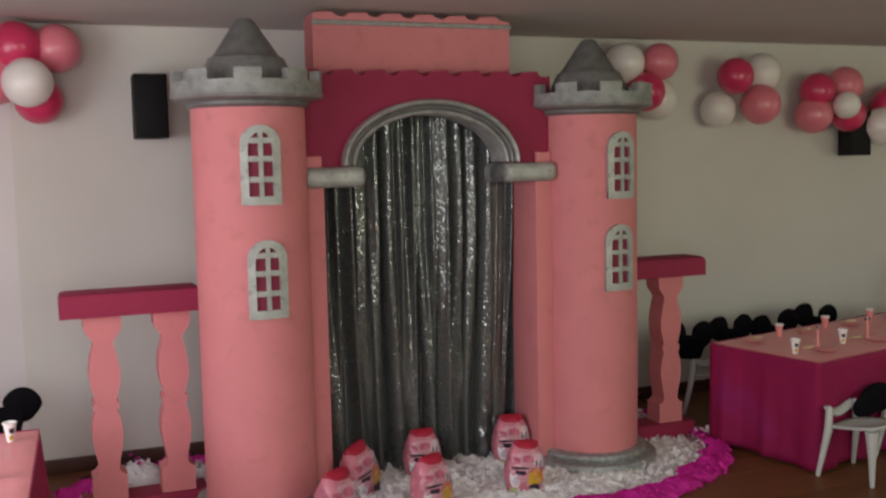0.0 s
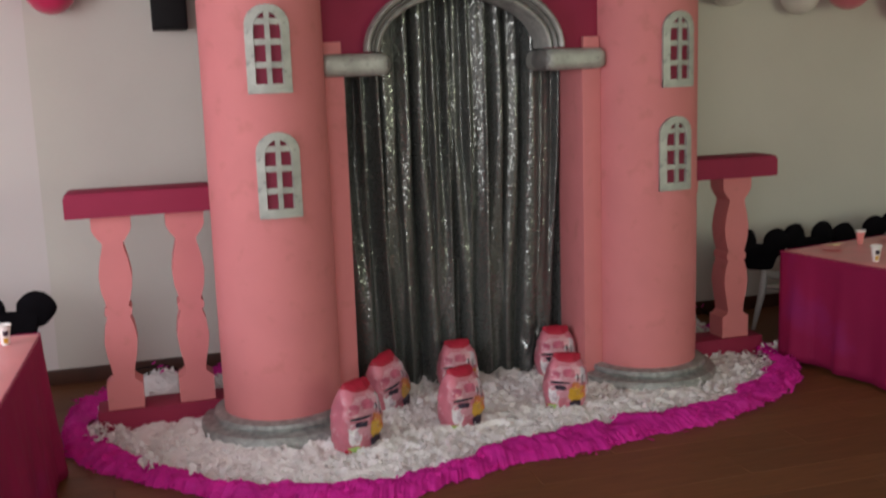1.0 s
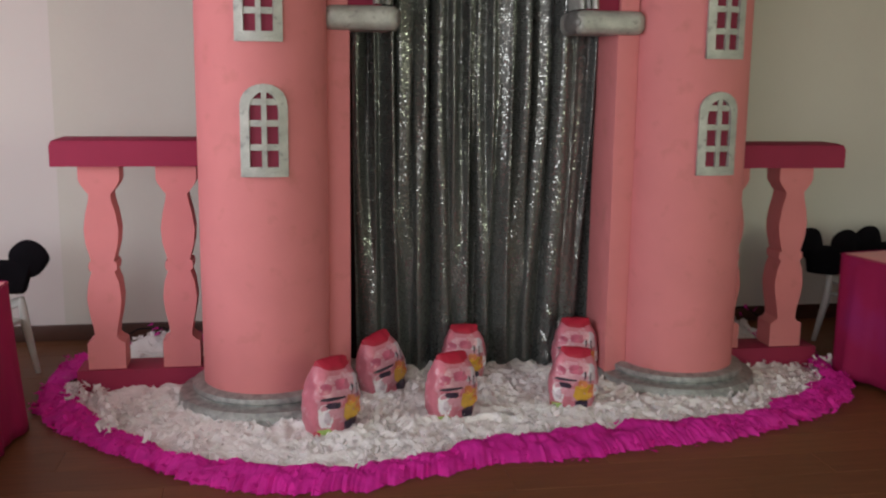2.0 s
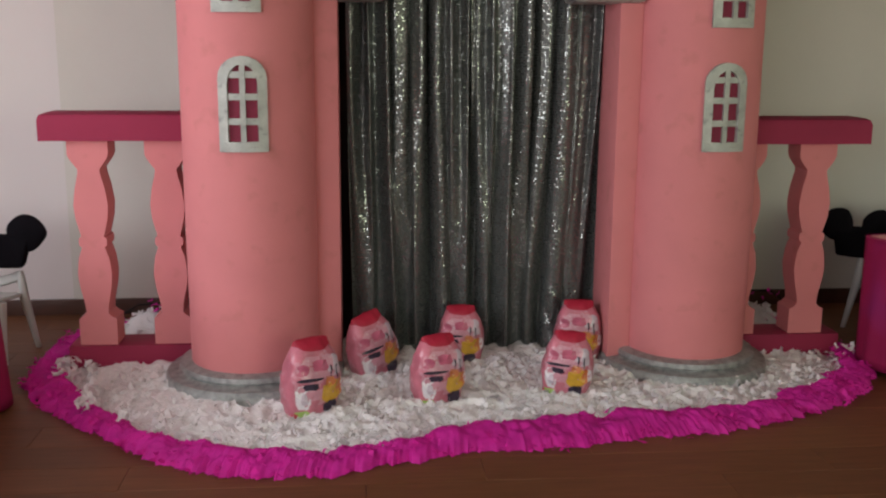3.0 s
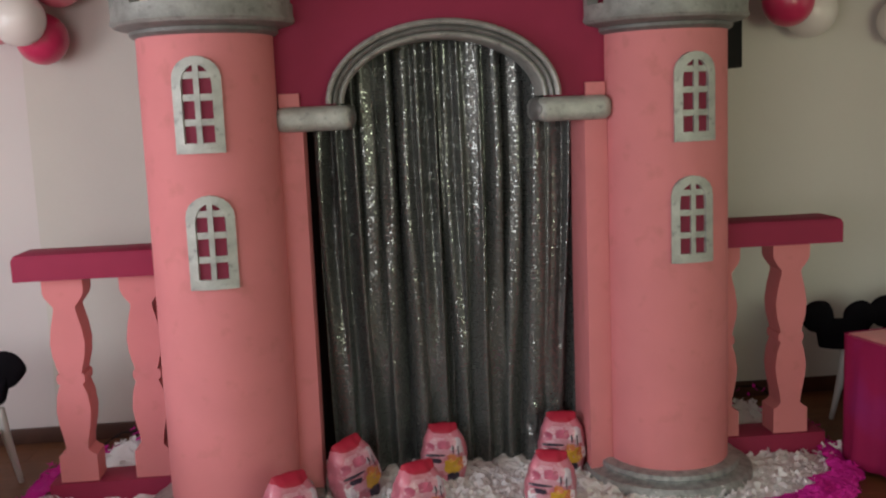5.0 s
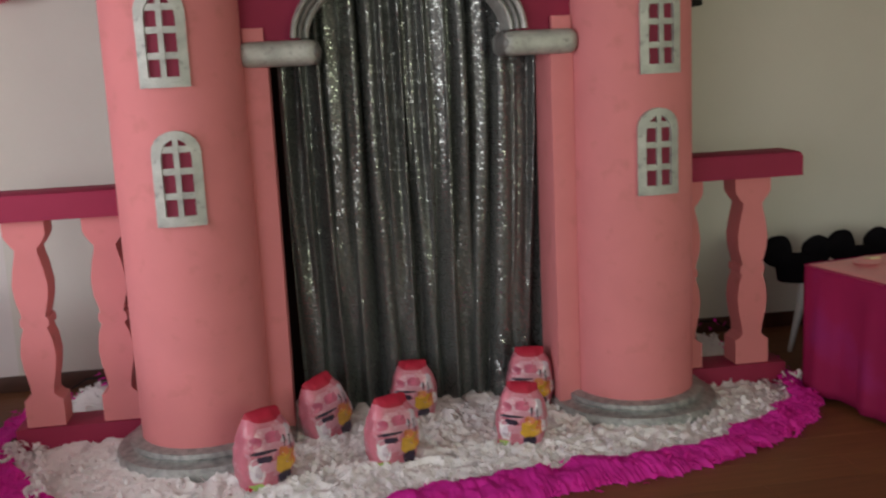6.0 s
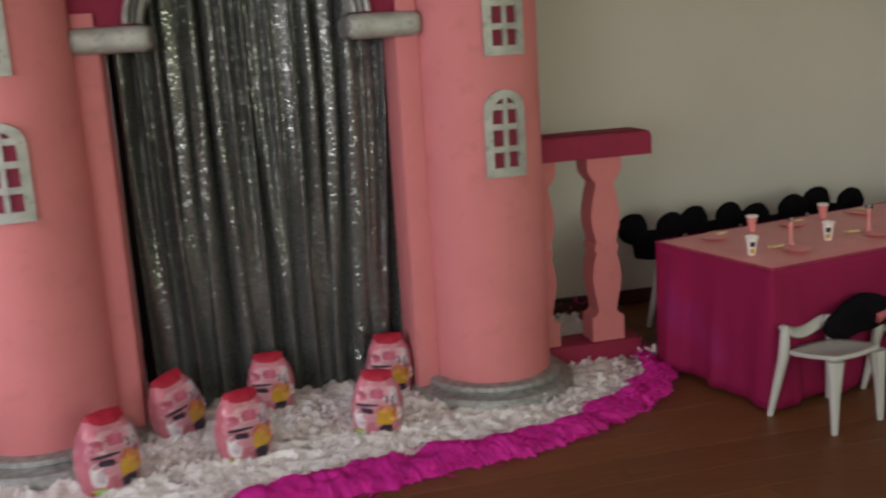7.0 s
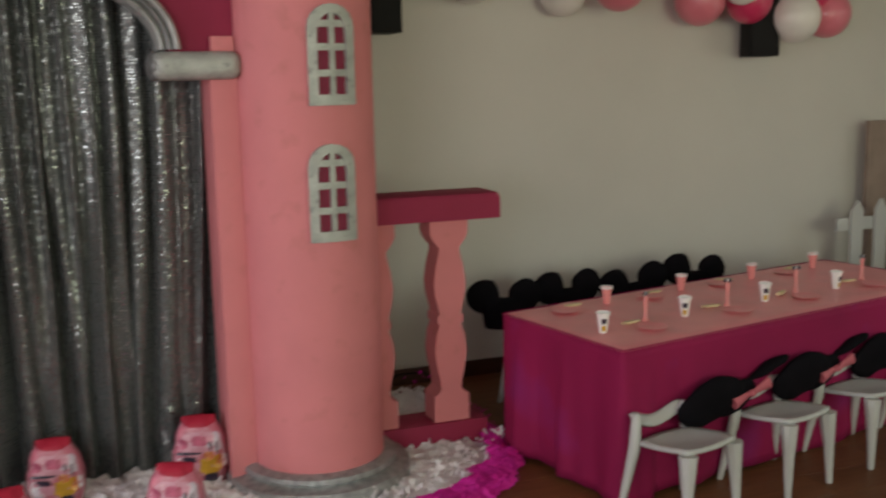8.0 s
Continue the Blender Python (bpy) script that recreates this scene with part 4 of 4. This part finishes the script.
def slumped_cover():
    """A black cover with a pink bow that has slid sideways over the chair back; the chair's foot is the origin."""
    c = thing("chair_cover", "black felt chair cover with pink bow, slid sideways", "chair cover", "slumped black chair covers")
    part("lobe", pad(0.2, 0.11, 0.362, 0.175, 0.036, 0.08, 12, 3), M_BLACK, c, smooth=60)
    part("lobe", pad(0.56, 0.155, 0.43, 0.12, 0.026, 0.02, 14, 5), M_BLACK, c, smooth=60)
    part("hood", pad(0.33, 0.13, 0.345, 0.13, 0.03, 0.06, 14, 7), M_BLACK, c, smooth=60)
    for s in (-1, 1):
        bm = bmesh.new()
        bmesh.ops.create_cone(bm, cap_ends=True, segments=16, radius1=0.026, radius2=0.01, depth=0.1, matrix=Matrix.Translation((0.39 + s * 0.046, 0.085, 0.37 + s * 0.012)) @ Matrix.Rotation(-radians(18), 4, "Y") @ Matrix.Rotation(-s * radians(90), 4, "Y") @ Matrix.Diagonal((1, 0.5, 1, 1)))
        for v in bm.verts:
            v.co += 0.006 * noise.noise_vector(v.co * 25)
        part("bow_loop", bm, M_BOW, c, "salmon-pink cloth bow", smooth=50)
    part("bow_knot", pad(0.39, 0.078, 0.37, 0.015, 0.014, 0.015, 18, 2), M_BOW, c, smooth=60)
    return c


chair, cover, plain_cover = child_chair(), slumped_cover(), lobed_cover()
chair.matrix_basis = pose(2.06, -0.79, 0, 0, 0, 15)
cover.matrix_basis = pose(2.092, -0.78, -0.01, 0, 0, 10)
for k, (x, y, turn) in enumerate(((2.58, -0.67, 15), (3.08, -0.56, 14), (3.58, -0.46, 15))):
    copy_thing(chair, pose(x, y, 0, 0, 0, turn))
    copy_thing(cover, pose(x + 0.03, y + 0.01, -0.004, 0, 0, 10 + 2 * k))
for k in range(4):
    x, y = 1.985 + 0.39 * k, 0.49 + 0.045 * k
    copy_thing(chair, pose(x + 0.165, y + 0.03, 0, 0, 0, 4 + 3 * math.sin(k * 2.1)))
    m = pose(x - 0.01 + 0.02 * math.sin(k * 4.1), y + 0.145, 0.4 + 0.012 * math.sin(k * 2.7), 0, 8 * math.sin(k * 2.3 + 0.6), 2 + 6 * math.sin(k * 2.1))
    if k:
        copy_thing(plain_cover, m)
    else:
        plain_cover.matrix_basis = m
copy_thing(chair, pose(-2.21, 0.42, 0, 0, 0, -4))
copy_thing(plain_cover, pose(-2.14, 0.52, 0.42, 0, 0, -4))


# ---- balloons, loudspeakers, fence ----
def balloon(x, y, z, r, colour, label):
    b = thing("balloon", label, "balloon", "balloon clusters under the ceiling", (x, y, z))
    bm = bmesh.new()
    bmesh.ops.create_uvsphere(bm, u_segments=28, v_segments=16, radius=r)
    for v in bm.verts:
        if v.co.y > 0:
            v.co.x *= 1 - 0.25 * (v.co.y / r) ** 2
            v.co.z *= 1 - 0.25 * (v.co.y / r) ** 2
            v.co.y *= 1.12
    part("skin", bm, M_BALLOONS[colour], b, smooth=180)
    bm = bmesh.new()
    bmesh.ops.create_cone(bm, cap_ends=True, segments=10, radius1=0.014, radius2=0.005, depth=0.025, matrix=Matrix.Translation((0, r * 1.12 + 0.006, 0)) @ Matrix.Rotation(radians(90), 4, "X"))
    part("knot", bm, M_BALLOONS[colour], b)


NAMES = {"hot_pink": "round hot-pink latex balloon in a wall cluster", "pale_pink": "round pale pink latex balloon in a wall cluster", "white": "round white latex balloon in a wall cluster"}
clusters = [
    (-1.9, 2.26, [(-0.07, 0.13, -0.02, "hot_pink"), (0.13, 0.11, 0.03, "pale_pink"), (-0.02, -0.11, -0.12, "white"), (-0.17, -0.09, 0.0, "pale_pink"), (0.03, -0.19, 0.06, "hot_pink")]),
    (1.87, 2.2, [(-0.17, 0.11, 0.0, "white"), (0.08, 0.12, -0.03, "pale_pink"), (-0.05, -0.08, -0.06, "hot_pink"), (0.12, -0.12, 0.06, "white")]),
    (2.66, 2.14, [(-0.12, 0.09, -0.06, "hot_pink"), (0.17, 0.12, 0.03, "white"), (0.1, -0.1, -0.05, "pale_pink"), (-0.16, -0.13, 0.08, "white")]),
    (3.42, 2.06, [(-0.12, 0.08, 0.0, "hot_pink"), (0.15, 0.12, 0.02, "pale_pink"), (0.03, -0.03, -0.13, "white", 1), (-0.13, -0.09, 0.02, "pale_pink"), (0.17, -0.09, 0.0, "hot_pink")]),
    (3.98, 1.95, [(-0.12, -0.07, -0.05, "white"), (0.0, 0.08, 0.0, "hot_pink"), (0.12, -0.05, -0.02, "pale_pink"), (0.13, 0.13, 0.06, "pale_pink")]),
]
for x, z, some in clusters:
    for dx, dz, dy, colour, *small in some:
        balloon(x + dx, NORTH - 0.2 + dy, min(z + dz, HIGH - 0.15), (0.131 + 0.008 * math.sin(31 * dx + 17 * dz)) * (0.72 if small else 1), colour, NAMES[colour])


def speaker(x, turn, z0, w=0.155, h=0.35, label="black loudspeaker on a wall bracket"):
    s = thing("wall_speaker", label, "loudspeaker", "wall loudspeakers", (x, NORTH - 0.13, z0), turn)
    part("cabinet", box(bmesh.new(), -w / 2, w / 2, -0.1, 0.09, 0, h, 0.008), M_SPEAKER, s)
    part("grille", box(bmesh.new(), -w / 2 + 0.01, w / 2 - 0.01, -0.108, -0.1, 0.012, h - 0.012, 0.003), M_SPEAKER, s, "black cloth grille")
    part("bracket", box(bmesh.new(), -0.03, 0.03, 0.09, 0.132, h * 0.35, h * 0.65, 0.004), M_SPEAKER, s)


speaker(-1.305, 0, 1.86, 0.175)
speaker(1.52, 0, 1.8)
speaker(3.72, -20, 1.67, 0.165, 0.32)

fence = thing("picket_fence", "white wooden picket fence panel in the corner", "fence", at=(4.18, 0.85, 0))
for k in range(3):
    bm = slab(bmesh.new(), [(-0.042, 0.0), (0.042, 0.0), (0.042, 0.785), (0.0, 0.848), (-0.042, 0.785)], -0.01, 0.01)
    ob = part("picket", bm, M_PLASTIC, fence)
    ob.location = (0.13 + 0.175 * k, 0, 0)
for z in (0.2, 0.67):
    part("fence_rail", box(bmesh.new(), 0, 0.7, 0.0105, 0.031, z, z + 0.075, 0.003), M_PLASTIC, fence)
board = thing("wooden_board", "dull brown wooden board standing in the corner", "board", at=(4.645, NORTH - 0.11, 0))
part("panel", box(bmesh.new(), -0.11, 0.11, -0.012, 0.012, 0, 1.29, 0.003), M_WOODFRAME, board)
part("batten", box(bmesh.new(), -0.11, -0.075, -0.024, -0.0125, 0, 1.29, 0.003), M_WOODFRAME, board)


# a black cable lies over the paper behind each balustrade
for s in (-1, 1):
    cable = thing("black_cable", "thin black cable lying over the paper heap", "cable", "cables behind the balustrades", (s * 1.53, 0.67, 0))
    up = 0.02 if s > 0 else -0.005
    pts = [(-0.3, 0.1, 0.06), (-0.2, 0.1, 0.08 + up), (-0.06, 0.06, 0.165 + up), (0.06, 0.05, 0.165 + up), (0.18, 0.1, 0.085 + up), (0.25, 0.12, 0.06)]
    part("cable_sleeve", tube(bmesh.new(), [(s * x, y, z) for x, y, z in pts], 0.0042, 8), M_SPEAKER, cable)


# the floor's boards, laid along the room with staggered ends
PLANK_LONG, PLANK_WIDE = 1.2, 0.19
plank_shapes = {}


def plank_shape(long, wide):
    key = (round(long, 3), round(wide, 3))
    if key not in plank_shapes:
        plank_shapes[key] = mesh_of("plank", box(bmesh.new(), 0.0006, long - 0.0006, 0.0006, wide - 0.0006, -0.008, 0.0, 0.0012, 1), M_FLOOR)
    return plank_shapes[key]


row, y = 0, SOUTH
while y < NORTH - 0.01:
    wide = min(PLANK_WIDE, NORTH - y)
    x = WEST
    ahead = (1.2, 0.4, 0.8)[row % 3]
    while x < EAST - 0.01:
        long = min(ahead, EAST - x)
        ob = new("plank", plank_shape(long, wide))
        ob.parent = floor
        ob.location = (x, y, 0)
        x, ahead = x + long, PLANK_LONG
    row, y = row + 1, y + wide
